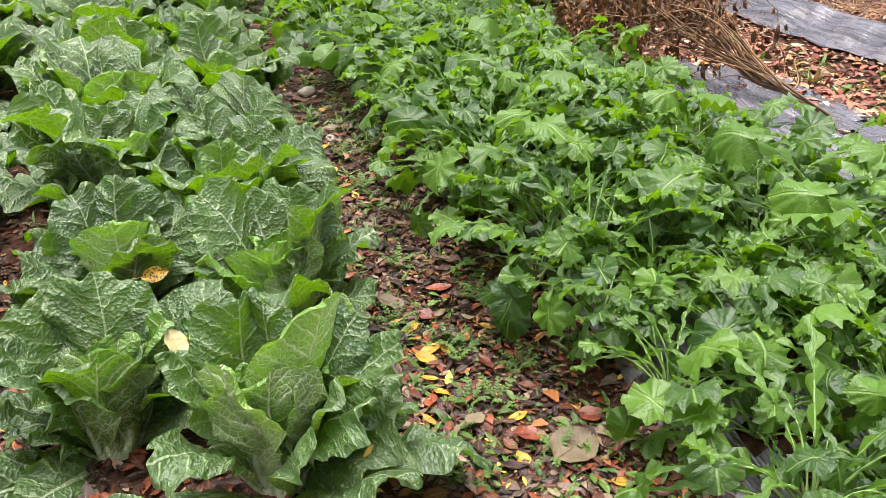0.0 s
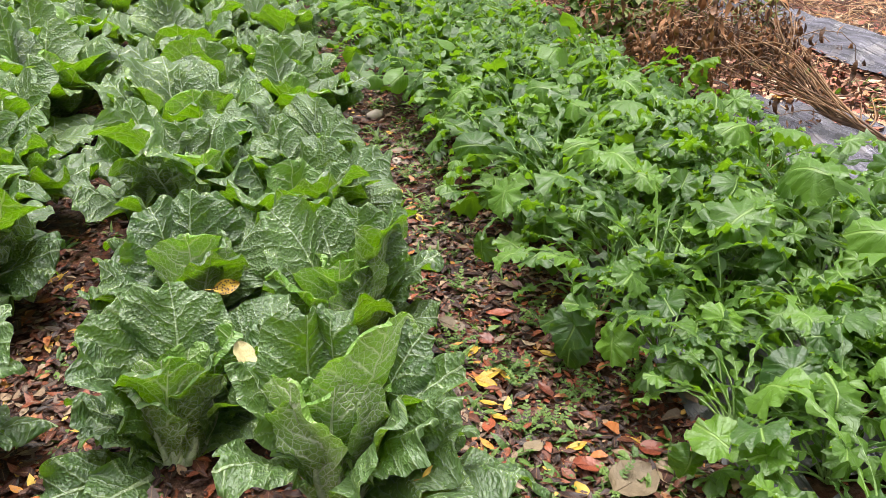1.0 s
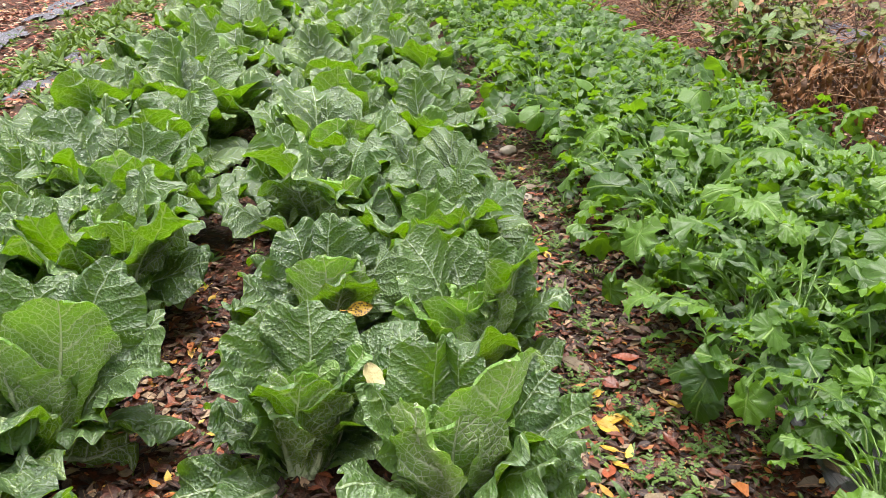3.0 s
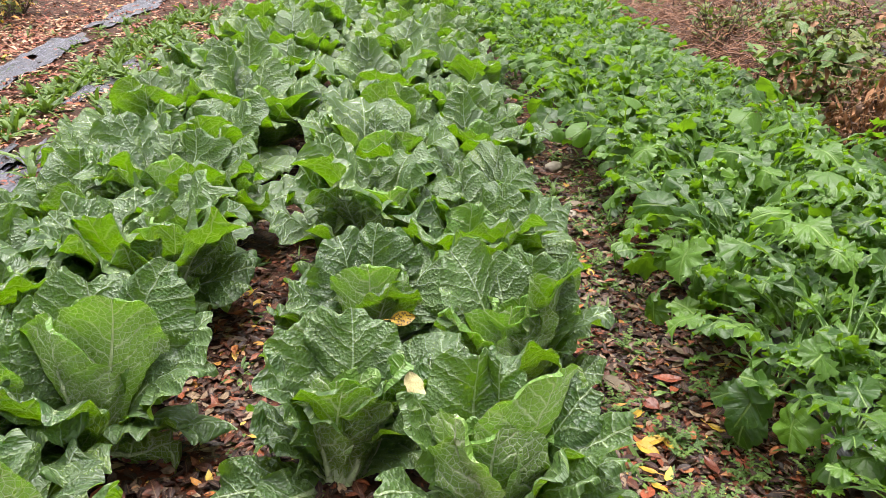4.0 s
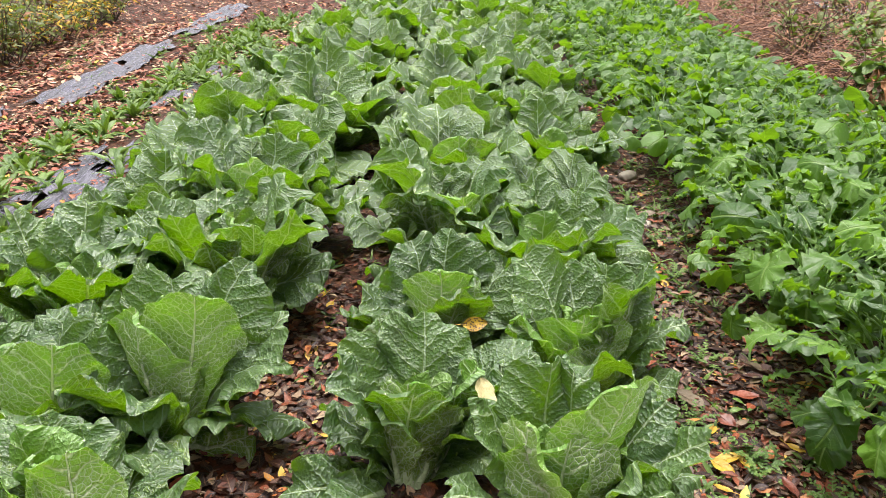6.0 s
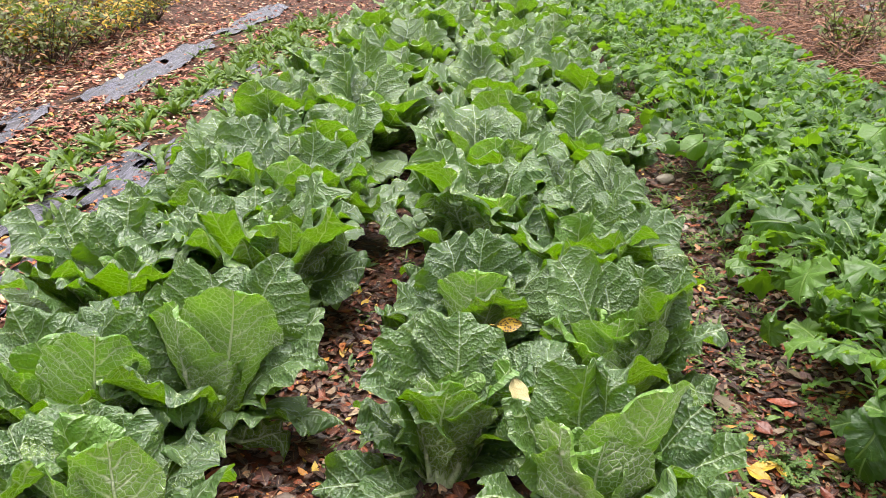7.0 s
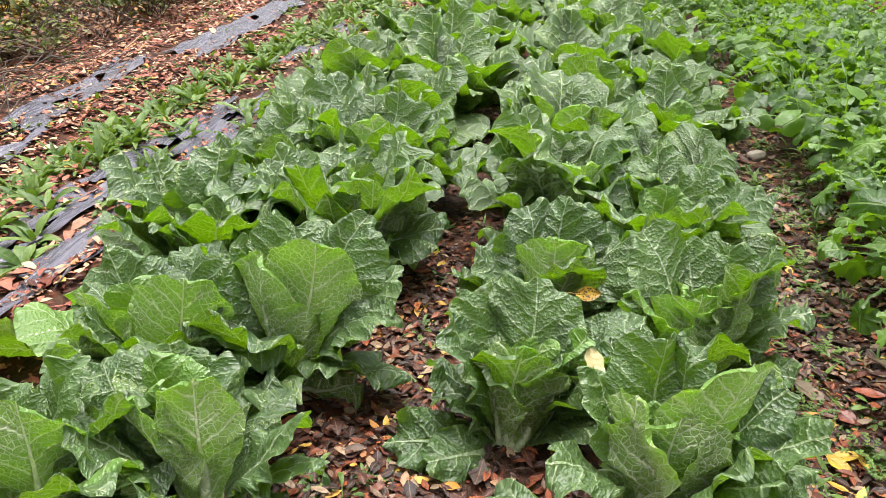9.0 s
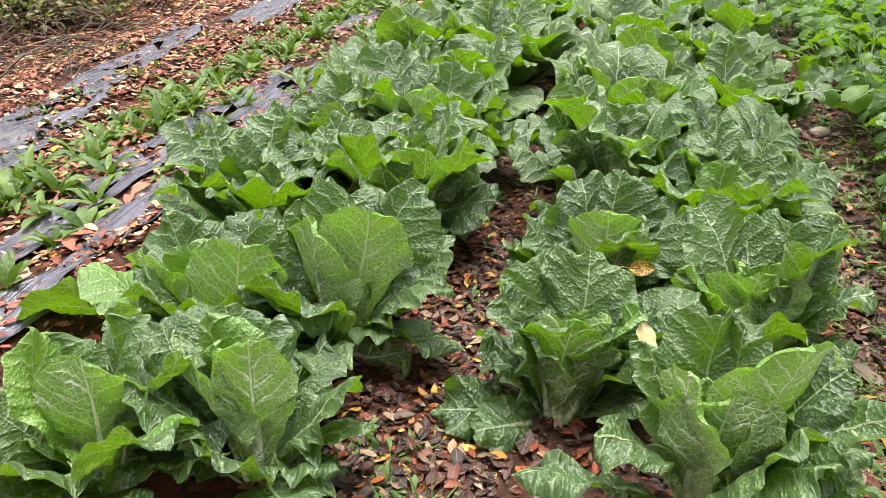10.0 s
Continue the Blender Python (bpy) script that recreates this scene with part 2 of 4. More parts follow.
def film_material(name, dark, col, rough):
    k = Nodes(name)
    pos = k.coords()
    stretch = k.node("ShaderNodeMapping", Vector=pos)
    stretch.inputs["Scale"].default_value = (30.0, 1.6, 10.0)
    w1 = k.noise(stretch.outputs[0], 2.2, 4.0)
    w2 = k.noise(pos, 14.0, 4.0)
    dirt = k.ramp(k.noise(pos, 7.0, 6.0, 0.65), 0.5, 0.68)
    # wrinkles blend dark to col, painting sky sheen into the colour; dirt over it
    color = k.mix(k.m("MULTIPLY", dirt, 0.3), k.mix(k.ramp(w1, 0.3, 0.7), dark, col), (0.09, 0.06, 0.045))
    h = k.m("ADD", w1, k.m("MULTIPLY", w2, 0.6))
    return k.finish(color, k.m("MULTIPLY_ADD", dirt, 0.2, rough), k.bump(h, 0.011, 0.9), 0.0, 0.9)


FILM_BLACK = film_material("black_mulch_film", (0.016, 0.015, 0.02), (0.028, 0.027, 0.035), 0.4)
# the pale lilac is sky reflection put into the dark film's base colour
FILM_GREY_SHEEN = film_material("grey_mulch_film_painted_sheen", (0.022, 0.02, 0.028), (0.1, 0.092, 0.125), 0.24)


def plain(name, a, b, rough=0.7, scale=30.0, island=False, depth=0.004):
    k = Nodes(name)
    pos = k.coords()
    f = k.m("ADD", k.m("MULTIPLY", k.island() if island else k.rnd(), 0.55), k.m("MULTIPLY", k.noise(pos, scale, 4.0), 0.6))
    return k.finish(k.mix(k.ramp(f, 0.2, 0.95), a, b), k.m("MULTIPLY_ADD", k.noise(pos, scale * 2), 0.2, rough - 0.1), k.bump(k.noise(pos, scale * 3, 3.0), depth, 0.8))


STRAW = plain("dry_stalk", (0.17, 0.085, 0.038), (0.42, 0.26, 0.13), 0.6, 40.0, True)
STALK_TAN = plain("tan_dry_stem", (0.07, 0.034, 0.016), (0.25, 0.135, 0.06), 0.6, 25.0)
STALK_RED = plain("red_brown_stalk", (0.05, 0.018, 0.011), (0.3, 0.135, 0.07), 0.6, 30.0, True)
DEAD_LEAF = plain("withered_leaf", (0.04, 0.017, 0.008), (0.26, 0.11, 0.036), 0.65, 30.0, True)
STONE = plain("path_stone", (0.17, 0.14, 0.11), (0.36, 0.31, 0.25), 0.6, 18.0)
TWIG = plain("dark_twig", (0.03, 0.018, 0.012), (0.1, 0.06, 0.038), 0.7, 30.0, True)
CYAN = plain("cyan_twine", (0.12, 0.27, 0.27), (0.36, 0.5, 0.48), 0.5, 30.0)
PALE = plain("pale_dry_leaf", (0.36, 0.3, 0.14), (0.6, 0.52, 0.3), 0.55, 30.0)
BROWN_PLATE = plain("bleached_leaf", (0.1, 0.07, 0.04), (0.25, 0.185, 0.11), 0.6, 45.0)


def spotted_material():
    k = Nodes("spotted_yellow_leaf")
    pos = k.coords()
    v = k.node("ShaderNodeTexVoronoi", Vector=pos, Scale=170.0)
    s = k.ramp(v.outputs["Distance"], 0.32, 0.5, 1.0, 0.0)
    col = k.mix(s, k.mix(k.noise(pos, 25.0), (0.42, 0.29, 0.015), (0.26, 0.11, 0.015)), (0.03, 0.015, 0.008))
    return k.finish(col, 0.5, k.bump(k.noise(pos, 90.0), 0.002))


SPOTTED = spotted_material()

# ---- mesh helpers ----


def make_mesh(name, verts, faces, mats, index=None, norm=None, metric=None, smooth=True):
    me = bpy.data.meshes.new(name)
    me.from_pydata(np.asarray(verts, float).tolist(), [], faces if isinstance(faces, list) else np.asarray(faces).tolist())
    for m in mats:
        me.materials.append(m)
    n = len(me.polygons)
    if index is not None:
        me.polygons.foreach_set("material_index", np.asarray(index, dtype=np.int32))
    me.polygons.foreach_set("use_smooth", np.full(n, smooth))
    loops = np.zeros(len(me.loops), dtype=np.int32)
    me.loops.foreach_get("vertex_index", loops)
    for label, data in (("norm", norm), ("metric", metric)):
        if data is not None:
            layer = me.uv_layers.new(name=label)
            layer.data.foreach_set("uv", np.asarray(data, float)[loops].ravel())
    me.update()
    return me


def part(name, me, parent, label="", m=None):
    """One mesh object under a thing or a part."""
    ob = new(name, me)
    ob.parent = parent
    if m is not None:
        ob.matrix_basis = m
    if label:
        ob["label"] = label
    return ob


def thing(name, m, label, category, group="", me=None, kind=""):
    ob = new(name, me)
    ob.matrix_basis = m
    return tagged(ob, label, category, group, kind)


def quads(nu, nv):
    """Faces of a grid with nu points across and nv along."""
    i, j = np.meshgrid(np.arange(nu - 1), np.arange(nv - 1), indexing="ij")
    a = (j * nu + i).ravel()
    return np.stack([a, a + 1, a + nu + 1, a + nu], 1)


def smooth01(x, a, b):
    t = np.clip((x - a) / (b - a), 0, 1)
    return t * t * (3 - 2 * t)


class Pile:
    """Collects many small pieces into one mesh."""

    def __init__(self):
        self.v, self.f, self.i, self.u, self.n = [], [], [], [], 0

    def add(self, v, f, mat=0, uv=None):
        v = np.asarray(v, float)
        self.v.append(v)
        self.f.extend((np.asarray(f) + self.n).tolist())
        self.i.extend([mat] * len(f))
        self.u.append(np.full((len(v), 2), 0.5) if uv is None else np.asarray(uv, float))
        self.n += len(v)

    def mesh(self, name, mats, smooth=True):
        u = np.concatenate(self.u)
        return make_mesh(name, np.concatenate(self.v), self.f, mats, self.i, u, u, smooth)


def tube(points, radii, sides=5):
    p = np.asarray(points, float)
    t = np.gradient(p, axis=0)
    t /= np.linalg.norm(t, axis=1, keepdims=True) + 1e-9
    ref = np.where(np.abs(t[:, 2:3]) > 0.9, np.array([[1.0, 0, 0]]), np.array([[0, 0, 1.0]]))
    a = np.cross(t, ref)
    a /= np.linalg.norm(a, axis=1, keepdims=True) + 1e-9
    b = np.cross(t, a)
    r = np.broadcast_to(np.asarray(radii, float), (len(p),))[:, None]
    rings = [p + r * (a * math.cos(k) + b * math.sin(k)) for k in np.linspace(0, 2 * math.pi, sides, endpoint=False)]
    v = np.stack(rings, 1).reshape(-1, 3)
    f = []
    for j in range(len(p) - 1):
        for k in range(sides):
            f.append((j * sides + k, j * sides + (k + 1) % sides, (j + 1) * sides + (k + 1) % sides, (j + 1) * sides + k))
    return v, f


def turned(v, yaw=0.0, pitch=0.0, roll=0.0, at=(0, 0, 0), scale=1.0):
    m = np.array(Euler((roll, pitch, yaw)).to_matrix())
    return np.asarray(v) * scale @ m.T + np.asarray(at)


def arc_line(length, elev, bend, n, power=1.3, crowd=0.0):
    """A line in the x-z plane that leaves at elev degrees and bends down by bend degrees; crowd draws its points to the tip."""
    t = np.linspace(0, 1, n)
    s = (1 - crowd) * t + crowd * np.sin(t * math.pi / 2)
    e = np.radians(elev - bend * s ** power)
    step = np.diff(s) * length
    x = np.concatenate([[0], np.cumsum(np.cos((e[1:] + e[:-1]) / 2) * step)])
    z = np.concatenate([[0], np.cumsum(np.sin((e[1:] + e[:-1]) / 2) * step)])
    return s, x, z, e


# ---- ground ----
def bed(x, a, b, soft=0.1):
    return smooth01(x, a - soft, a + soft) * (1 - smooth01(x, b - soft, b + soft))


def ground_z(x, y):
    x, y = np.asarray(x, float), np.asarray(y, float)
    z = 0.025 * bed(x, -0.42, 0.42) + 0.025 * bed(x, -1.58, -0.82) + 0.09 * bed(x, 0.95, 1.95) + 0.06 * bed(x, -2.5, -1.75) * (y > -1) + 0.07 * bed(x, 2.35, 3.3)
    z = z + 0.05 * bed(x, -3.75, -2.95) + 0.2 * np.exp(-((x - 4.3) / 0.17) ** 2)
    z = z + 0.012 * np.sin(7 * x + 2.1 * y) * np.sin(3.3 * y - 1.7 * x) + 0.008 * np.sin(19 * x - 4 * y) * np.sin(15 * y + 6 * x)
    far = np.clip((-x - 4.2) / 6, 0, 1)
    return z + 0.5 * far * far


def lines_out(a, b, step, reach):
    inner = np.arange(a, b + step / 2, step)
    grow = np.cumsum(np.geomspace(step, reach / 3, 24))
    return np.concatenate([(a - grow)[::-1], inner, b + grow])


gx, gy = lines_out(-6.0, 6.0, 0.08, 900), lines_out(-1.0, 14.0, 0.1, 900)
GX, GY = np.meshgrid(gx, gy)
inner = (np.abs(GX) < 30) & (np.abs(GY) < 40)
GZ = np.where(inner, ground_z(GX, GY), 0.0)
ground = new("ground", make_mesh("ground", np.stack([GX.ravel(), GY.ravel(), GZ.ravel()], 1), quads(len(gx), len(gy)), [SOIL]))
tagged(ground, "dark wet garden soil strewn with leaf crumbs", "ground", kind="structure")


def at_ground(x, y, up=0.0):
    return (x, y, float(ground_z(x, y)) + up)


# ---- mulch film ----
def film_sheet(name, x0, x1, y0, y1, mat, label, seed, lift=0.008, skew=0.0, ragged=1.0, holes=()):
    rs = np.random.RandomState(seed)
    nx, ny = max(8, int((x1 - x0) / 0.03)), max(10, int((y1 - y0) / 0.04))
    u, v = np.meshgrid(np.linspace(0, 1, nx), np.linspace(0, 1, ny))
    ph = rs.rand(12) * 6.28
    length = y1 - y0
    la = 0.035 * np.sin(v * length * 2.3 + ph[0]) + 0.016 * np.sin(v * length * 6 + ph[1]) + 0.008 * np.sin(v * length * 21 + ph[2])
    lb = 0.035 * np.sin(v * length * 2.0 + ph[3]) + 0.018 * np.sin(v * length * 5.3 + ph[4]) + 0.008 * np.sin(v * length * 24 + ph[5])
    ends = 0.12 * np.sin(u * 9 + ph[6]) + 0.06 * np.sin(u * 23 + ph[7])
    X = x0 + ragged * la * 0.7 + (x1 - x0 + ragged * (lb - la)) * u + skew * (v - 0.5)
    Y = y0 + length * v + ends * np.abs(2 * v - 1) ** 3
    wr = 0.009 * np.sin(X * 62 + 2 * np.sin(Y * 3 + ph[8])) + 0.006 * np.sin(X * 105 + Y * 4 + ph[9]) + 0.01 * np.sin(Y * 11 + X * 14 + ph[10]) + 0.008 * np.sin(Y * 5 - X * 23 + ph[11])
    Z = ground_z(X, Y) + lift + 0.014 + wr * np.clip(np.minimum(u, 1 - u) * 8, 0, 1)
    f = quads(nx, ny)
    keep = np.ones(len(f), bool)
    cx, cy = X.ravel()[f].mean(1), Y.ravel()[f].mean(1)
    for hx, hy, hr in holes:
        keep &= (cx - hx) ** 2 + ((cy - hy) * 0.8) ** 2 > (hr * (1 + 0.3 * np.sin(np.arctan2(cy - hy, cx - hx) * 3 + hx))) ** 2
    me = make_mesh(name, np.stack([X.ravel(), Y.ravel(), Z.ravel()], 1), f[keep], [mat])
    ob = new(name, me)
    return tagged(ob, label, "mulch film", "mulch film on the beds") if label else ob


near_film = thing("mulch_film", pose(-2.07, 2.7, 0.07), "wrinkled dark plastic mulch film with weeds through its holes", "mulch film", "mulch film on the beds")
for x0, x1, y0, y1, seed, skew, holes in ((-2.31, -2.1, 2.3, 4.2, 3, 0.02, ((-2.2, 3.35, 0.05), (-2.25, 2.8, 0.05))), (-2.04, -1.82, 1.9, 4.25, 4, -0.06, ((-1.92, 3.7, 0.05), (-1.95, 3.05, 0.06), (-1.9, 2.45, 0.05))),
                                          (-2.26, -2.08, 1.2, 2.2, 24, 0.0, ()), (-2.0, -1.8, 0.9, 1.75, 25, 0.05, ((-1.9, 1.4, 0.05),)), (-2.16, -1.98, 3.3, 4.3, 26, 0.03, ((-2.06, 3.8, 0.05),))):
    strip = film_sheet("film_strip", x0, x1, y0, y1, FILM_GREY_SHEEN, "", seed, skew=skew, holes=holes, ragged=0.7)
    strip.parent = near_film
    strip.matrix_parent_inverse = near_film.matrix_basis.inverted()
film_sheet("mulch_film", -2.48, -2.2, 5.3, 6.7, FILM_GREY_SHEEN, "torn dark plastic mulch film between green weeds", 4)
film_sheet("mulch_film", -2.1, -1.88, 4.6, 5.2, FILM_BLACK, "scrap of black plastic mulch film among weeds", 14)
film_sheet("mulch_film", -3.12, -2.86, 1.6, 3.2, FILM_GREY_SHEEN, "dark plastic mulch film half buried under fallen leaves", 5, skew=-0.2)
film_sheet("mulch_film", -3.42, -3.1, 3.3, 5.05, FILM_GREY_SHEEN, "ragged strip of dark plastic film under dry twigs", 15, skew=-0.28, holes=((-3.2, 3.9, 0.06), (-3.35, 4.5, 0.05)))
film_sheet("mulch_film", -3.4, -3.08, 5.4, 7.9, FILM_GREY_SHEEN, "wet shining plastic mulch film beside reddish leaf litter", 6, skew=-0.1, holes=((-3.3, 6.8, 0.06),))
film_sheet("mulch_film", -3.58, -3.25, 8.5, 11.2, FILM_GREY_SHEEN, "far strip of shining plastic mulch film", 7, skew=-0.15)
film_sheet("mulch_film", 2.35, 3.2, 1.7, 3.6, FILM_GREY_SHEEN, "loose grey plastic mulch film under dry stems", 8, holes=((2.85, 2.62, 0.1), (2.5, 3.2, 0.07), (3.05, 3.3, 0.06)))
film_sheet("mulch_film", 4.06, 4.3, 2.4, 7.5, FILM_GREY_SHEEN, "grey plastic film stretched over a soil ridge", 9, lift=0.012, ragged=0.25)
film_sheet("mulch_film", 4.3, 5.2, 9.4, 12.6, FILM_GREY_SHEEN, "far torn grey film among dry stalks", 16, skew=0.3)
film_sheet("mulch_film", 0.98, 1.92, 0.4, 2.0, FILM_BLACK, "black plastic mulch film beneath the radish plants", 10, holes=((1.5, 1.35, 0.12), (1.2, 1.0, 0.08), (1.3, 1.8, 0.1)))

# ---- cabbages ----
OUT, INN = [CAB_TOP, CAB_UNDER], [CAB_IN_TOP, CAB_IN_UNDER]


def cabbage_leaf(name, length, width, elev, bend, wrap, ruffle, seed, nu, nv, mats, power=1.6, tip=0.62, reflex=0.0):
    """A broad crinkled leaf with its base at the origin, growing outwards along x; upper and lower skin with their own materials."""
    rs = np.random.RandomState(seed)
    s, cx, cz, e = arc_line(length, elev, bend, nv, power, 0.9)
    u = np.sin(np.linspace(-1, 1, nu) * 1.35) / math.sin(1.35)
    prof = (0.22 + 0.78 * smooth01(s, 0.02, tip)) * np.where(s > tip, np.clip(1 - np.clip((s - tip) / (1.0 - tip + 1e-3), 0, 1) ** 2.5, 0, 1) ** 0.5, 1)
    prof = np.maximum(prof, 0.02)
    U, S = np.meshgrid(u, s)
    ph = rs.rand(14) * 6.28
    fine = 1.0 if nv >= 30 else 0.5
    lobes = 1 + 0.05 * np.sin(S * 13 + ph[0] + 2 * np.sign(U)) + 0.03 * fine * np.sin(S * 34 + ph[1] - 3 * np.sign(U))
    half = width / 2 * prof[:, None] * np.where(np.abs(U) > 0.8, lobes, 1 + (lobes - 1) * np.abs(U))
    across = half * U
    bow = (1 - reflex * S ** 1.6) / wrap
    bow = np.where(np.abs(bow) < 0.05, 0.05, bow)
    lat, up = np.sin(across * bow) / bow, (1 - np.cos(across * bow)) / bow
    tipedge = smooth01(S, 0.72, 1.0)
    edge = np.maximum(np.abs(U) ** 2.2 * smooth01(S, 0.2, 0.6), tipedge ** 1.5)
    phi = np.arctan2(across, (S - 0.5) * length)
    k1, k2 = 4 + rs.randint(0, 3), 10 + rs.randint(0, 4)
    wave = np.sin(phi * k1 + ph[2]) + 0.65 * fine * np.sin(phi * k2 + ph[3]) + 0.3 * fine * np.sin(phi * 19 + ph[4])
    up = up + ruffle * edge * wave
    # the margin rolls back here and there
    up = up - 0.02 * np.abs(U) ** 5 * (0.5 + 0.5 * np.sin(S * 5 + ph[9] + 2 * np.sign(U))) * smooth01(S, 0.3, 0.6)
    # puckers between the side veins, and a slow buckling of the blade
    vc = (S * length - (1.7 - 0.95 * smooth01(S, 0.0, 0.7)) * np.abs(across) + 0.021 * (U > 0)) / 0.05
    inside = smooth01(S, 0.15, 0.4)
    up = up + 0.0055 * np.abs(np.sin(np.pi * vc)) ** 0.7 * inside * (1 - 0.4 * np.abs(U))
    up = up + 0.0009 * fine * np.sin(across * 210 + 3 * np.sin(S * length * 60 + ph[5]) + ph[6]) * np.sin(S * length * 190 + 2 * np.sin(across * 70 + ph[7])) * inside
    up = up + 0.012 * np.sin(S * 9 + ph[8] + across * 16) * np.sin(across * 30 + ph[10]) * inside
    up = up - 0.012 * np.exp(-(across / 0.012) ** 2) * (1 - S)  # sunken midrib
    wide = 2 * across / width
    ragged = 0.05 * np.sin(wide * 3.1 + ph[12]) + 0.035 * np.sin(wide * 8 + ph[13]) + 0.012 * fine * np.sin(wide * 21 + ph[1])
    along = (0.4 if mats is INN else 0.8) * length * ragged * S ** 1.4
    sway = 0.06 * length * np.sin(S * 2.6 + ph[11]) * S  # the rib is not quite straight
    nxv, nzv = -np.sin(e)[:, None], np.cos(e)[:, None]
    top = np.stack([cx[:, None] + nxv * up + np.cos(e)[:, None] * along, lat + sway, cz[:, None] + nzv * up + np.sin(e)[:, None] * along], -1)
    du, dv = np.gradient(top, axis=1), np.gradient(top, axis=0)
    n = np.cross(dv, du)
    n /= np.linalg.norm(n, axis=2, keepdims=True) + 1e-9
    thin = np.maximum(np.abs(U) ** 5, smooth01(S, 0.9, 1.0))
    thick = ((0.0014 + 0.007 * np.exp(-(across / 0.012) ** 2) * (1 - S) ** 1.5) * (1 - 0.9 * thin))[..., None]
    low = top - n * thick
    f = quads(nu, nv)
    v = np.concatenate([top.reshape(-1, 3), low.reshape(-1, 3)])
    faces = np.concatenate([f, (f + nu * nv)[:, ::-1]])
    idx = np.concatenate([np.zeros(len(f)), np.ones(len(f))]).astype(int)
    norm = np.stack([U.ravel() * 0.5 + 0.5, S.ravel()], 1)
    met = np.stack([across.ravel(), (S * length + along).ravel()], 1)
    return make_mesh(name, v, faces, mats, idx, np.concatenate([norm, norm]), np.concatenate([met, met]))


def leaf_set(nu, nv, count, seed):
    """Leaves in four stages: lying, spreading, standing and heart leaves."""
    rs = np.random.RandomState(seed)
    sets = {"lying": [], "spread": [], "stand": [], "heart": []}
    for i in range(count):
        r = rs.rand(8)
        sets["lying"].append(cabbage_leaf("lying_leaf", 0.34 + 0.06 * r[0], 0.24 + 0.06 * r[1], 40 + 18 * r[2], 30 + 45 * r[3], 0.3, 0.02, seed + i, nu, nv, OUT, 1.5, 0.6, 1.9))
        sets["spread"].append(cabbage_leaf("spread_leaf", 0.37 + 0.08 * r[2], 0.24 + 0.08 * r[3], 54 + 17 * r[4], 8 + 34 * r[5], 0.2 + 0.3 * r[6], 0.024, seed + 40 + i, nu, nv, OUT, 3.0, 0.64, 1.2 + 0.8 * r[0]))
        sets["stand"].append(cabbage_leaf("standing_leaf", 0.37 + 0.08 * r[4], 0.22 + 0.08 * r[5], 64 + 15 * r[6], 0 + 34 * r[7], 0.15 + 0.25 * r[0] * r[2], 0.022, seed + 80 + i, nu, nv, OUT, 3.4, 0.66, 1.0 + 0.8 * r[1]))
        sets["heart"].append(cabbage_leaf("heart_leaf", 0.28 + 0.06 * r[6], 0.22 + 0.05 * r[7], 82 + 8 * r[0], -20 + 35 * r[1], 0.11 + 0.05 * r[2], 0.016, seed + 120 + i, nu, nv, INN, 2.6, 0.68, 0.4 + 0.9 * r[3]))
    return sets


NEAR_LEAVES, MID_LEAVES, FAR_LEAVES = leaf_set(17, 30, 9, 11), leaf_set(12, 20, 9, 12), leaf_set(8, 12, 8, 13)
CAB_LABEL = "green napa cabbage with crinkled spreading leaves in wet soil"


def cabbage_root(x, y, label=CAB_LABEL):
    return thing("napa_cabbage", pose(*at_ground(x, y, -0.01)), label, "cabbage", "cabbages in the beds")


LEAF_SEED = [900]


def leaf(root, tip, face, width, bend, hollow, mats, ruffle=None):
    """One leaf of a cabbage: where its tip is, the way its underside faces, width, backward curl and hollow."""
    LEAF_SEED[0] += 37
    power, pale = 2.4, mats is INN
    out = Vector((math.cos(radians(face)), math.sin(radians(face)), -0.15))
    base = Vector((0.025 * out.x, 0.025 * out.y, 0.01))
    way = Vector(tip) - base
    _, ux, uz, _ = arc_line(1.0, 80, bend, 60, power, 0.9)
    length = way.length / math.hypot(ux[-1], uz[-1])
    if ruffle is None:
        ruffle = 0.011 if pale or hollow < 0.2 else 0.019
    me = cabbage_leaf("cabbage_leaf", length, width, 80, bend, hollow, ruffle, LEAF_SEED[0], 23, 40, mats, power, 0.65, 0.6 if bend < 8 else 1.5)
    c = Vector((ux[-1], 0, uz[-1])).normalized()
    o = (Vector((1, 0, 0)) - c * c.x).normalized()
    d = way.normalized()
    ow = (out - d * out.dot(d)).normalized()
    turn = Matrix((d, ow, d.cross(ow))).transposed() @ Matrix((c, o, c.cross(o)))
    return part("leaf", me, root, "pale yellowish green heart leaf" if pale else "", Matrix.Translation(base) @ turn.to_4x4())


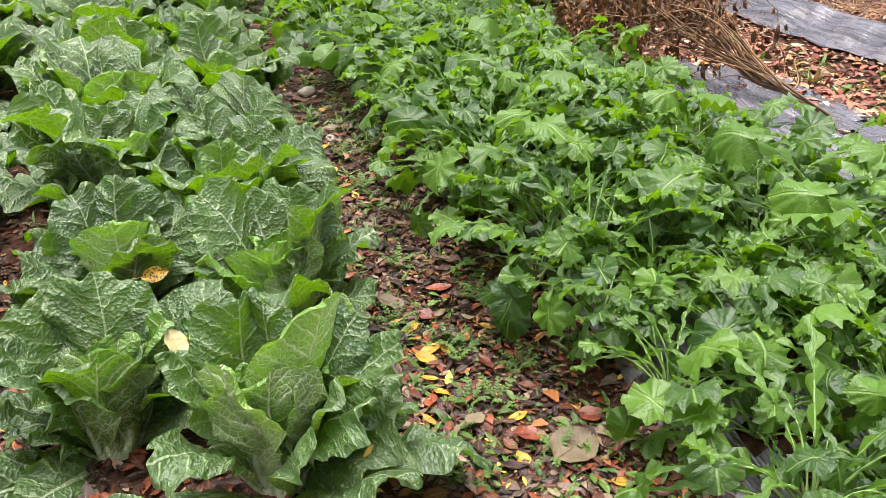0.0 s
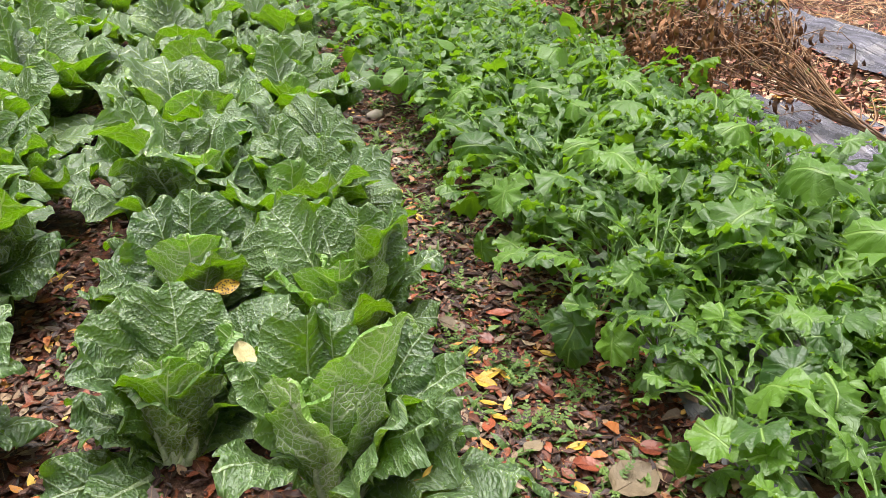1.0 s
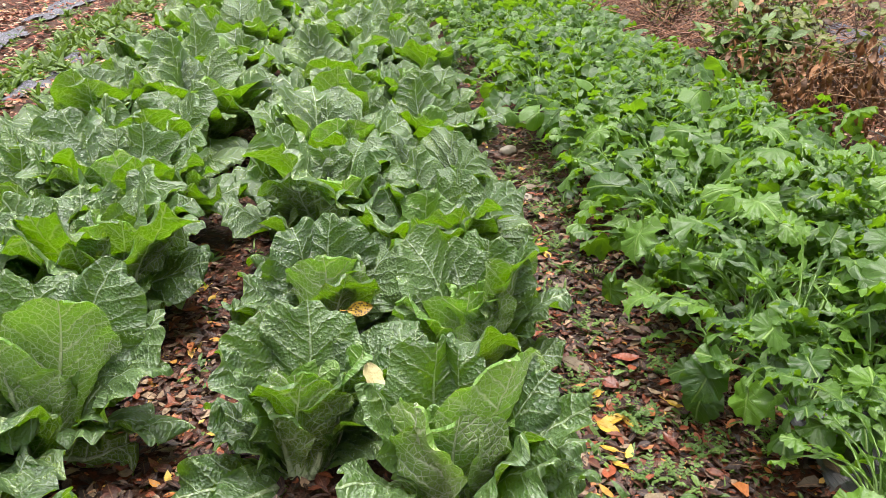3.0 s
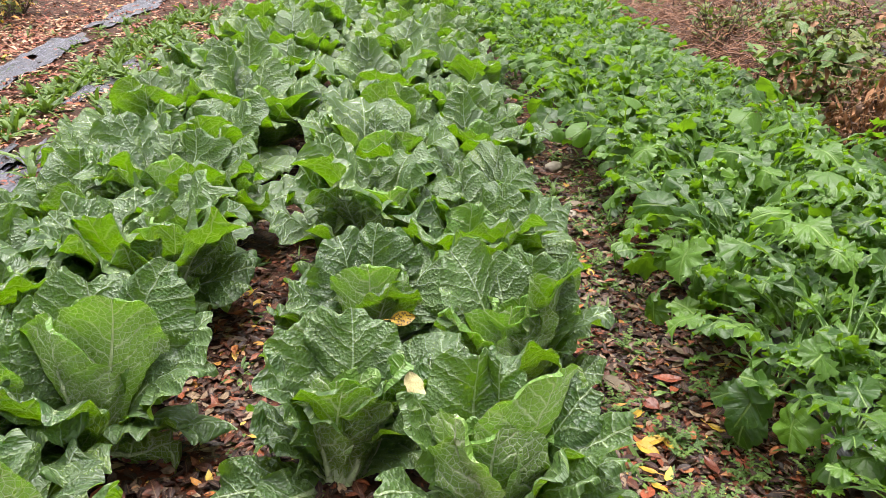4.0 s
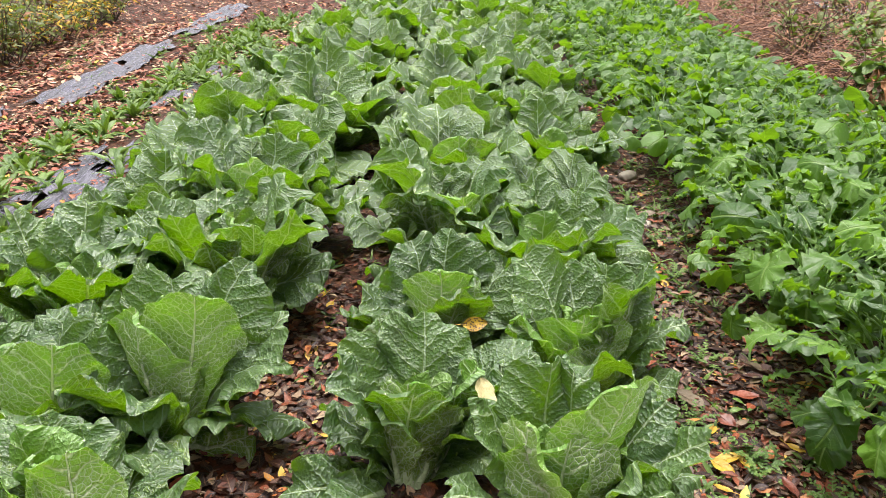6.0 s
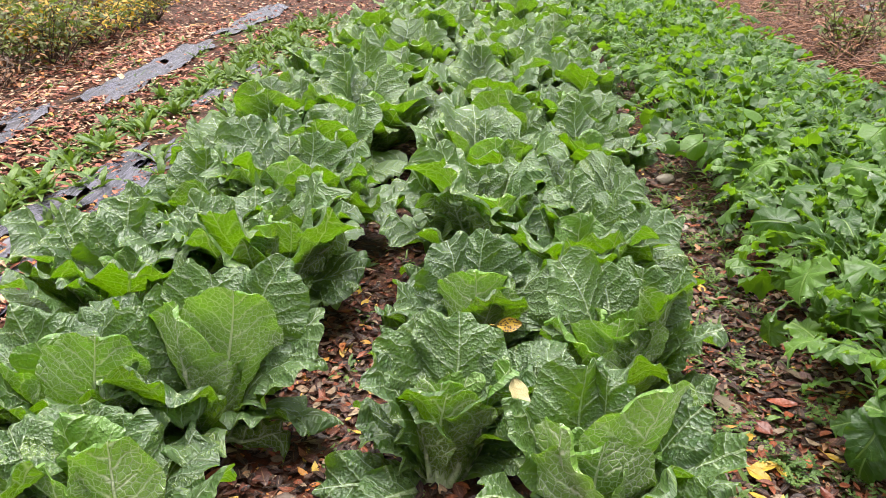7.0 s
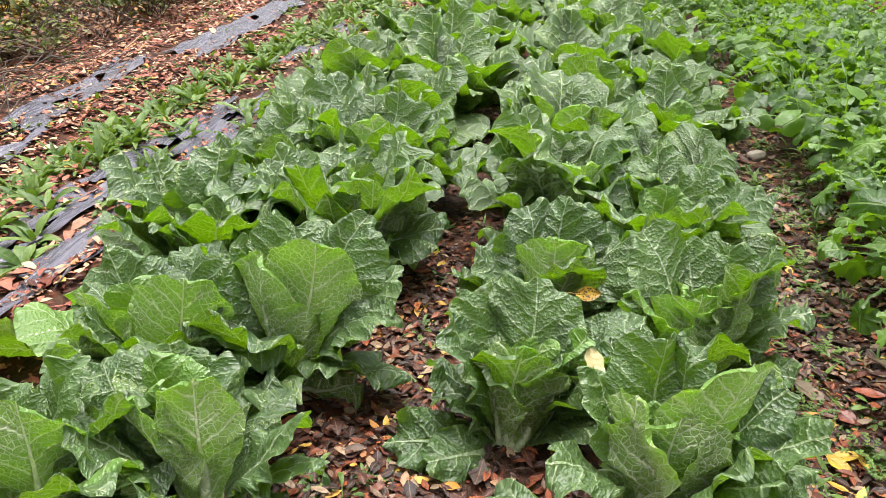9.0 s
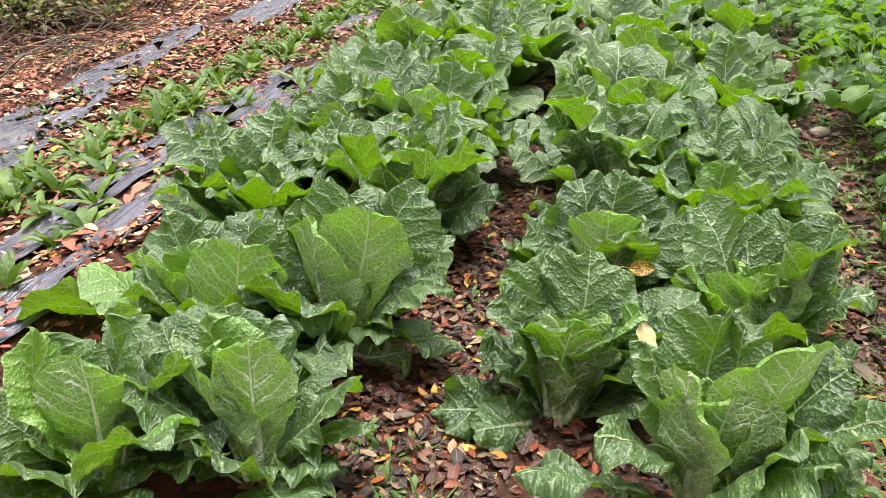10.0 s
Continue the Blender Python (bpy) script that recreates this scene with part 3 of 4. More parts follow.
def cabbage(x, y, seed, size=1.0, sets=NEAR_LEAVES, counts=(7, 9, 8, 3), label=CAB_LABEL, lean=(0, 0)):
    rs = np.random.RandomState(seed)
    root = thing("napa_cabbage", pose(*at_ground(x, y, -0.01), lean[0] + rs.uniform(-5, 5), lean[1] + rs.uniform(-5, 5), rs.uniform(0, 360)), label, "cabbage", "cabbages in the beds")
    root.scale = (size,) * 3
    for (stage, radius, tilt), count in zip((("lying", 0.035, 10), ("spread", 0.04, 10), ("stand", 0.04, 8), ("heart", 0.028, 5)), counts):
        first = rs.uniform(0, 360)
        for i in range(count):
            a = first + 360 * (i + rs.uniform(-0.3, 0.3)) / count
            m = pose(radius * math.cos(radians(a)), radius * math.sin(radians(a)), rs.uniform(0.0, 0.02), 0, 0, a) @ pose(0, 0, 0, rs.uniform(-16, 16), rs.uniform(-tilt, tilt), rs.uniform(-26, 26))
            one = part("leaf", sets[stage][rs.randint(len(sets[stage]))], root, "", m)
            one.scale = (rs.uniform(0.8, 1.1),) * 3
    return root


def fill(root, seed, lying, spread, arc):
    """More low and spreading leaves round a cabbage, over an arc of ways."""
    rs = np.random.RandomState(seed)
    lo, hi = arc if arc[1] > arc[0] else (arc[0], arc[1] + 360)
    for stage, count in (("lying", lying), ("spread", spread)):
        for i in range(count):
            a = lo + (hi - lo) * (i + rs.uniform(0.2, 0.8)) / count
            m = pose(0.035 * math.cos(radians(a)), 0.035 * math.sin(radians(a)), 0.005, 0, 0, a) @ pose(0, 0, 0, rs.uniform(-14, 14), rs.uniform(-8, 8), rs.uniform(-20, 20))
            one = part("leaf", NEAR_LEAVES[stage][rs.randint(9)], root, "", m)
            one.scale = (rs.uniform(0.75, 0.95),) * 3


# the near cabbages, leaf by leaf
h = cabbage_root(-0.25, 1.6)
leaf(h, (0.027, 0.13, 0.442), 88, 0.25, 20, 0.5, OUT)
leaf(h, (-0.110, 0.12, 0.407), 125, 0.25, 22, 0.5, OUT)
leaf(h, (0.301, 0.16, 0.324), 45, 0.26, 30, 0.5, OUT)
leaf(h, (-0.175, 0.02, 0.358), 180, 0.25, 25, 0.3, OUT)
leaf(h, (0.012, -0.06, 0.325), 262, 0.27, 5, 0.14, OUT)
leaf(h, (0.135, -0.04, 0.322), 305, 0.22, 12, 0.14, OUT)
leaf(h, (-0.073, -0.05, 0.272), 222, 0.20, 5, 0.14, OUT)
leaf(h, (0.011, 0.02, 0.305), 270, 0.18, 0, 0.1, INN)
leaf(h, (0.146, 0.03, 0.352), 350, 0.13, 5, 0.1, INN)
leaf(h, (0.069, 0.06, 0.294), 90, 0.18, 0, 0.1, INN)
leaf(h, (-0.226, 0.05, 0.193), 180, 0.17, 40, 0.4, OUT)
leaf(h, (-0.177, -0.05, 0.184), 200, 0.14, 25, 0.3, OUT)
leaf(h, (-0.292, -0.12, 0.060), 190, 0.17, 60, 0.4, OUT)
leaf(h, (-0.173, -0.20, 0.060), 215, 0.15, 40, 0.4, OUT)
leaf(h, (0.251, 0.10, 0.252), 20, 0.23, 25, 0.3, OUT)
fill(h, 61, 2, 3, (330, 30))
h = cabbage_root(0.1, 1.34)
leaf(h, (-0.052, 0.11, 0.466), 95, 0.23, 18, 0.5, OUT)
leaf(h, (0.055, 0.10, 0.451), 60, 0.19, 18, 0.5, OUT)
leaf(h, (-0.191, 0.04, 0.389), 160, 0.17, 25, 0.2, OUT)
leaf(h, (-0.099, -0.03, 0.406), 215, 0.20, 0, 0.2, INN)
leaf(h, (0.006, -0.06, 0.377), 268, 0.27, 0, 0.2, INN)
leaf(h, (0.094, -0.04, 0.345), 320, 0.16, 0, 0.2, INN)
leaf(h, (0.126, 0.02, 0.475), 292, 0.27, 0, 0.4, INN)
leaf(h, (0.004, 0.03, 0.351), 90, 0.14, 0, 0.1, INN)
leaf(h, (0.036, 0.02, 0.352), 0, 0.13, 0, 0.1, INN)
leaf(h, (0.251, -0.10, 0.398), 350, 0.18, 35, 0.4, OUT)
leaf(h, (0.225, 0.00, 0.424), 20, 0.16, 35, 0.4, OUT)
leaf(h, (0.185, -0.16, 0.320), 325, 0.17, 45, 0.4, OUT)
leaf(h, (-0.255, -0.08, 0.254), 205, 0.16, 60, 0.25, OUT)
leaf(h, (-0.378, -0.15, 0.150), 212, 0.12, 40, 0.4, OUT)
leaf(h, (0.440, -0.12, 0.083), 335, 0.20, 50, 0.4, OUT)
leaf(h, (0.267, -0.02, 0.256), 350, 0.19, 40, 0.4, OUT)
fill(h, 62, 3, 2, (300, 60))
h = cabbage_root(0.22, 1.95)
leaf(h, (-0.026, -0.04, 0.332), 265, 0.32, -15, 0.13, INN)
leaf(h, (0.062, -0.02, 0.315), 315, 0.26, -10, 0.13, INN)
leaf(h, (0.148, 0.04, 0.398), 318, 0.27, 5, 0.4, OUT)
leaf(h, (0.203, 0.12, 0.420), 338, 0.34, 10, 0.4, OUT)
leaf(h, (-0.175, 0.10, 0.432), 130, 0.26, 20, 0.4, OUT)
leaf(h, (-0.031, 0.15, 0.386), 90, 0.30, 20, 0.4, OUT)
leaf(h, (-0.209, -0.03, 0.314), 215, 0.19, 10, 0.25, INN)
leaf(h, (0.098, 0.16, 0.408), 60, 0.29, 20, 0.4, OUT)
leaf(h, (0.288, 0.08, 0.243), 0, 0.20, 40, 0.4, OUT)
leaf(h, (-0.068, 0.02, 0.306), 180, 0.18, 0, 0.1, INN)
leaf(h, (0.008, 0.06, 0.305), 90, 0.19, 0, 0.1, INN)
fill(h, 63, 4, 3, (0, 360))
h = cabbage_root(-0.2, 2.2)
leaf(h, (-0.231, 0.05, 0.235), 172, 0.30, 35, 0.4, OUT)
leaf(h, (-0.294, -0.05, 0.196), 215, 0.29, 8, 0.4, OUT)
leaf(h, (-0.022, -0.03, 0.327), 265, 0.29, 0, 0.13, INN)
leaf(h, (0.015, 0.14, 0.378), 80, 0.33, 25, 0.4, OUT)
leaf(h, (-0.122, 0.12, 0.355), 125, 0.31, 25, 0.4, OUT)
leaf(h, (0.118, -0.03, 0.231), 300, 0.30, 12, 0.3, OUT)
leaf(h, (0.199, 0.10, 0.308), 40, 0.31, 25, 0.4, OUT)
leaf(h, (0.027, 0.04, 0.284), 60, 0.23, 0, 0.1, INN)
leaf(h, (0.091, 0.00, 0.314), 340, 0.18, 20, 0.15, OUT)
fill(h, 68, 5, 3, (0, 360))
h = cabbage_root(-0.9, 1.7)
leaf(h, (-0.037, -0.05, 0.424), 240, 0.28, 4, 0.16, INN)
leaf(h, (0.108, -0.02, 0.475), 290, 0.28, 5, 0.16, INN)
leaf(h, (-0.230, -0.02, 0.281), 190, 0.21, 35, 0.25, OUT)
leaf(h, (0.317, 0.00, 0.300), 5, 0.24, 45, 0.4, OUT)
leaf(h, (0.252, -0.06, 0.124), 335, 0.25, 75, 0.3, OUT)
leaf(h, (0.343, -0.02, 0.073), 350, 0.20, 70, 0.4, OUT)
leaf(h, (0.226, -0.04, 0.060), 265, 0.26, 10, 0.5, OUT)
leaf(h, (0.183, 0.15, 0.471), 70, 0.30, 20, 0.4, OUT)
leaf(h, (0.306, 0.10, 0.338), 20, 0.27, 30, 0.3, OUT)
leaf(h, (0.020, 0.15, 0.470), 110, 0.28, 20, 0.4, OUT)
leaf(h, (-0.139, 0.08, 0.398), 150, 0.28, 25, 0.4, OUT)
leaf(h, (-0.326, 0.10, 0.349), 165, 0.28, 40, 0.4, OUT)
leaf(h, (0.028, 0.04, 0.437), 90, 0.20, 0, 0.1, INN)
fill(h, 64, 4, 4, (60, 300))
h = cabbage_root(-0.9, 1.2)
leaf(h, (0.057, -0.02, 0.412), 290, 0.18, -3, 0.3, INN)
leaf(h, (-0.111, -0.03, 0.319), 245, 0.25, 0, 0.18, INN)
leaf(h, (0.253, 0.04, 0.284), 10, 0.17, 40, 0.4, OUT)
leaf(h, (0.297, 0.00, 0.194), 345, 0.16, 50, 0.4, OUT)
leaf(h, (0.231, -0.06, 0.109), 330, 0.16, 60, 0.3, OUT)
leaf(h, (-0.136, -0.10, 0.060), 250, 0.16, 30, 0.4, OUT)
leaf(h, (-0.125, 0.10, 0.358), 90, 0.27, 20, 0.3, INN)
leaf(h, (-0.312, 0.12, 0.302), 130, 0.24, 25, 0.4, OUT)
leaf(h, (-0.240, 0.02, 0.173), 180, 0.18, 40, 0.3, OUT)
leaf(h, (-0.006, 0.12, 0.367), 45, 0.23, 20, 0.4, OUT)
leaf(h, (-0.075, 0.03, 0.329), 60, 0.15, 0, 0.1, INN)
leaf(h, (-0.024, 0.02, 0.359), 0, 0.14, 0, 0.1, INN)
fill(h, 65, 5, 3, (60, 330))
h = cabbage_root(-1.22, 1.06)
leaf(h, (0.066, -0.02, 0.383), 300, 0.25, 5, 0.25, INN)
leaf(h, (0.258, 0.00, 0.249), 340, 0.17, 60, 0.3, INN)
leaf(h, (-0.109, 0.00, 0.405), 200, 0.24, 5, 0.25, INN)
leaf(h, (-0.075, -0.08, 0.188), 260, 0.25, 20, 0.3, INN)
leaf(h, (-0.121, 0.10, 0.350), 95, 0.24, 20, 0.4, OUT)
leaf(h, (0.047, 0.15, 0.417), 45, 0.24, 20, 0.4, OUT)
leaf(h, (0.317, 0.00, 0.154), 340, 0.14, 40, 0.4, OUT)
leaf(h, (-0.069, 0.03, 0.333), 90, 0.16, 0, 0.1, INN)
fill(h, 66, 5, 6, (0, 360))
h = cabbage_root(-1.22, 1.58)
leaf(h, (0.148, -0.02, 0.400), 290, 0.26, 0, 0.3, INN)
leaf(h, (-0.201, -0.02, 0.321), 240, 0.28, 0, 0.3, INN)
leaf(h, (0.393, 0.00, 0.199), 350, 0.21, 50, 0.4, OUT)
leaf(h, (0.075, 0.15, 0.399), 60, 0.30, 20, 0.4, OUT)
leaf(h, (-0.404, 0.00, 0.213), 190, 0.28, 20, 0.3, INN)
leaf(h, (-0.621, -0.05, 0.060), 200, 0.30, 50, 0.4, OUT)
leaf(h, (-0.267, -0.12, 0.060), 250, 0.30, 65, 0.4, OUT)
leaf(h, (-0.196, 0.14, 0.339), 110, 0.31, 20, 0.4, OUT)
leaf(h, (-0.073, 0.03, 0.341), 90, 0.20, 0, 0.1, INN)
fill(h, 67, 6, 6, (0, 360))

HEADS = [(-0.22, 2.78), (-0.25, 3.38), (-0.24, 4.05), (-0.28, 4.68), (-0.2, 5.28), (-0.19, 5.82),
         (0.2, 2.55), (0.22, 3.15), (0.26, 3.72), (0.24, 4.25), (0.22, 4.8), (0.26, 5.42), (0.3, 6.0),
         (-0.95, 2.42), (-1.03, 3.0), (-1.06, 3.6), (-0.95, 4.2), (-1.05, 4.8), (-0.95, 5.45),
         (-1.36, 2.15), (-1.38, 2.85), (-1.42, 3.5), (-1.42, 4.12), (-1.45, 4.75), (-1.42, 5.35)]
rs = np.random.RandomState(5)
for i in range(14):
    HEADS += [(-0.2 + rs.uniform(-0.04, 0.04), 6.4 + 0.58 * i + rs.uniform(-0.05, 0.05)), (0.27 + rs.uniform(-0.04, 0.04), 6.65 + 0.58 * i + rs.uniform(-0.05, 0.05)),
              (-0.98 + rs.uniform(-0.05, 0.05), 6.05 + 0.58 * i + rs.uniform(-0.05, 0.05)), (-1.42 + rs.uniform(-0.05, 0.05), 5.95 + 0.58 * i + rs.uniform(-0.05, 0.05))]
for i, (x, y) in enumerate(HEADS):
    size = (0.98 if x > 0.1 else 1.2 if x > -1.2 else 1.04) + 0.08 * math.sin(i * 2.4)
    if y < 3.3:
        cabbage(x, y, 100 + i, size)
    elif y < 6.2:
        cabbage(x, y, 100 + i, size, MID_LEAVES)
    else:
        cabbage(x, y, 100 + i, size, FAR_LEAVES, (4, 9, 8, 1))

# ---- radish ----


def end_lobe(rs, length, width, spokes, rings):
    """The broad end of a radish leaf: a drooping disc with scalloped, wavy margin."""
    th = np.linspace(0, 2 * np.pi, spokes, endpoint=False)
    k = rs.rand(8) * 6.28
    n = rs.choice((9, 11))
    scallop = np.abs(np.cos(n * th / 2)) ** 0.6 if spokes > 20 else rs.uniform(0.3, 1.0, spokes)
    edge = 0.85 + 0.17 * scallop + 0.05 * np.cos(2 * th + k[0]) + 0.04 * np.cos(3 * th + k[1]) + rs.uniform(-0.035, 0.035, spokes)
    edge *= np.where(np.abs(th - np.pi) < 0.3, 0.6, 1.0)
    T, R = np.meshgrid(th, np.linspace(0, 1, rings + 1)[1:])
    E = 1 + (np.tile(edge, (rings, 1)) - 1) * R
    X, Y = np.cos(T) * R * E * length / 2, np.sin(T) * R * E * width / 2
    droop, fold = rs.uniform(-0.05, 0.45), rs.uniform(-0.15, 0.2)
    Z = width * (-droop * R ** 2 * (0.6 + 0.4 * np.cos(T)) - fold * np.abs(np.sin(T)) * R)
    Z += width * R ** 2 * (0.06 * np.sin(3 * T + k[2]) + 0.05 * np.sin(5 * T + k[3]) + 0.07 * np.sin(n * T + k[4]) + 0.04 * np.sin(2 * n * T + k[5]))
    v = np.concatenate([[[0, 0, 0.02 * width]], np.stack([X, Y, Z], -1).reshape(-1, 3)])
    v[:, 0] += length * 0.42
    uv = np.concatenate([[[0.5, 0.5]], np.stack([0.5 + 0.5 * np.sin(T) * R, 0.5 + 0.5 * np.cos(T) * R], -1).reshape(-1, 2)])
    f = []
    for j in range(spokes):
        n = (j + 1) % spokes
        if j % 2 == 0:
            f.append((0, 1 + j, 1 + n, 1 + (j + 2) % spokes))
        for i in range(rings - 1):
            a = 1 + i * spokes
            f.append((a + j, a + spokes + j, a + spokes + n, a + n))
    return v, f, uv


def radish_leaf(length, width, elev, bend, seed, fine, twist=0.0):
    """A lyre-shaped leaf: small side lobes along a stalk, a broad scalloped end lobe. Pieces of vertices, faces, material and grid coordinates."""
    rs = np.random.RandomState(seed)
    nv, nu = (30, 5) if fine else (10, 3)
    ph = rs.rand(12) * 6.28
    s, cx, cz, e = arc_line(length * 0.78, elev, bend, nv, 1.5)
    cy = 0.03 * np.sin(s * 2.5 + ph[0]) * s + twist * s ** 2 * length * 0.3
    U, S = np.meshgrid(np.linspace(-1, 1, nu), s)
    side = np.sign(U)
    lobes = rs.uniform(6.0, 8.0) if fine else 3.5
    low = (0.3 + 0.5 * S) * np.clip(np.abs(np.sin(np.pi * (S * lobes + 0.25 * side))) * 1.5 - 0.5, 0, 1) ** 0.6 * smooth01(S, 0.3, 0.45)
    half = width / 2 * np.maximum(low, 0.03) * (rs.uniform(0.35, 0.65) if fine else 0.3)
    a2 = np.abs(U)
    up = rs.uniform(-0.5, 0.3) * half * a2 ** 1.4 + 0.12 * width * a2 ** 1.6 * np.sin(S * 23 + ph[4] + side * ph[5]) * np.minimum(1, low * 2)
    fwd = 0.4 * half * a2
    X = cx[:, None] - np.sin(e)[:, None] * up + np.cos(e)[:, None] * fwd
    Z = cz[:, None] + np.cos(e)[:, None] * up + np.sin(e)[:, None] * fwd
    first = int(0.28 * nv)
    v = np.stack([X, cy[:, None] + half * U, Z], -1)[first:].reshape(-1, 3)
    out = [(v, quads(nu, nv - first), 0, np.stack([U * 0.5 + 0.5, S], -1)[first:].reshape(-1, 2))]
    line = np.stack([cx, cy, cz], 1)
    v, f, uv = end_lobe(rs, width * rs.uniform(1.05, 1.4), width * 1.2, 40 if fine else 16, 3 if fine else 2)
    out.append((turned(v, rs.uniform(-0.3, 0.3), -e[-1] * 0.85 + rs.uniform(-0.6, 0.7), rs.uniform(-0.7, 0.7), line[-2]), f, 0, uv))
    if fine:
        sv, sf = tube(line[::3] - np.array([0, 0, 0.002]), np.linspace(0.0042, 0.0013, len(line[::3])), 4)
        out.append((sv, sf, 1, None))
    return out


def radish_leaf_mesh(*a):
    p = Pile()
    for v, f, mat, uv in radish_leaf(*a):
        p.add(v, f, mat, uv)
    return p.mesh("radish_leaf", [RADISH, STALK])


rs = np.random.RandomState(21)
RAD_LEAVES = {"stand": [radish_leaf_mesh(rs.uniform(0.36, 0.54), 0.05 + 0.075 * rs.rand() ** 2.2, rs.uniform(70, 88), rs.uniform(50, 120), 300 + i, True, rs.uniform(-1, 1)) for i in range(14)],
              "spread": [radish_leaf_mesh(rs.uniform(0.28, 0.46), 0.05 + 0.075 * rs.rand() ** 2.2, rs.uniform(45, 70), rs.uniform(50, 115), 330 + i, True, rs.uniform(-1, 1)) for i in range(14)]}


def radish_bulk(seed):
    rs = np.random.RandomState(seed)
    p = Pile()
    for i in range(30):
        a = 2.4 * i + rs.uniform(-0.3, 0.3)
        tip = rs.uniform(-0.12, 0.12)
        for v, f, mat, uv in radish_leaf(rs.uniform(0.28, 0.54), 0.05 + 0.055 * rs.rand() ** 2, rs.uniform(45, 88), rs.uniform(50, 115), seed * 31 + i, False, rs.uniform(-1, 1)):
            p.add(turned(v, a, tip, 0, (0.02 * math.cos(a), 0.02 * math.sin(a), 0)), f, 0, uv)
    return p.mesh("radish_foliage", [RADISH_BULK])


RAD_FAR = [radish_bulk(70 + i) for i in range(6)]
RAD_LABEL = "leafy green radish plant with lobed leaves on pale stalks"
rs = np.random.RandomState(8)
for j in range(48):
    y = 0.75 + 0.27 * j
    for i in range(7 if 1.2 < y < 2.3 else 6):
        x = (1.03 if i == 0 and 1.6 < y < 4.5 else 0.95) + 0.2 * i + rs.uniform(-0.05, 0.05) + (0.1 if j % 2 else 0.0) - 0.025 * max(0, y - 5) + (0.12 if y < 1.5 else 0.0)
        yy = y + rs.uniform(-0.08, 0.08)
        size = (1.0 + 0.16 * math.sin(3.1 * yy + 2.2 * i) + rs.uniform(-0.14, 0.14)) * (0.95 if yy < 1.6 else 1.06) * (1.22 if i > 3 and yy < 2.6 else 1.0)
        m = pose(*at_ground(x, yy), rs.uniform(-8, 8), rs.uniform(-8, 8) - (3 if i == 0 else 0) + (10 if i == 5 else 0), rs.uniform(0, 360))
        if yy < 3.45:
            root = thing("radish_plant", m, RAD_LABEL, "radish plant", "radish plants in the bed")
            root.scale = (size,) * 3
            first = rs.uniform(0, 360)
            for k in range(20):
                a = first + 137.5 * k
                pool = RAD_LEAVES["stand" if k < 11 else "spread"]
                part("leaf", pool[rs.randint(len(pool))], root, "", pose(0.012 * math.cos(radians(a)), 0.012 * math.sin(radians(a)), 0, rs.uniform(-10, 10), rs.uniform(-10, 10), a))
        else:
            root = thing("radish_plant", m, RAD_LABEL, "radish plant", "radish plants in the bed")
            root.scale = (size,) * 3
            tagged(part("foliage", RAD_FAR[rs.randint(6)], root), kind="stuff")

# ---- fallen leaves ----


def litter_leaf(rs, length, width, crumple=1.0):
    s = np.linspace(0, 1, 4)
    w = np.sin(np.pi * np.clip(s, 0.02, 0.985) ** 0.85) ** 0.8 * width / 2
    fold, curl, tw = rs.uniform(-0.25, 0.7), rs.uniform(-1.2, 1.6) * crumple, rs.uniform(-0.5, 0.5) * crumple
    ang = curl * (s - 0.5)
    xs = np.concatenate([[0], np.cumsum(np.cos(ang[1:]) * length / 3)]) - length / 2
    zs = np.concatenate([[0], np.cumsum(np.sin(ang[1:]) * length / 3)])
    v, uv = [], []
    for k in range(4):
        for j in (-1, 0, 1):
            v.append((xs[k], j * w[k], zs[k] + abs(j) * w[k] * fold + j * tw * w[k] * (s[k] - 0.5)))
            uv.append((0.5 + j * 0.5, s[k]))
    v = np.array(v)
    v[:, 2] -= v[:, 2].min()
    return v, np.array(uv)


LQ = quads(3, 4)


def scatter_litter(name, zones, label, seed, size=(0.03, 0.07), mat=LITTER):
    rs = np.random.RandomState(seed)
    p = Pile()
    for x0, x1, y0, y1, count in zones:
        for _ in range(count):
            x, y = rs.uniform(x0, x1), rs.uniform(y0, y1)
            ln = (size[0] + (size[1] - size[0]) * rs.rand() ** 1.7) * (1.5 if rs.rand() < 0.06 else 1)
            v, uv = litter_leaf(rs, ln, ln * rs.uniform(0.32, 0.6))
            p.add(turned(v, rs.uniform(0, 6.28), rs.uniform(-0.22, 0.22), rs.uniform(-0.25, 0.25), at_ground(x, y, rs.uniform(0.002, 0.022))), LQ, 0, uv)
    return tagged(new(name, p.mesh(name, [mat])), label, "leaf litter", kind="stuff")


scatter_litter("leaf_litter", [(0.4, 1.05, 0.9, 3.0, 8000), (0.38, 1.1, 3.0, 7.0, 4800), (-0.9, -0.35, 0.8, 2.6, 4400), (-0.85, -0.4, 2.6, 5.5, 1500), (-1.7, 0.5, 2.6, 6.0, 1200), (0.9, 2.2, 0.8, 3.0, 700), (-1.5, 0.4, 0.7, 3.0, 1200), (-0.55, 0.45, 0.7, 1.7, 2000)], "wet reddish brown fallen leaves on the path between beds", 41, (0.008, 0.056))
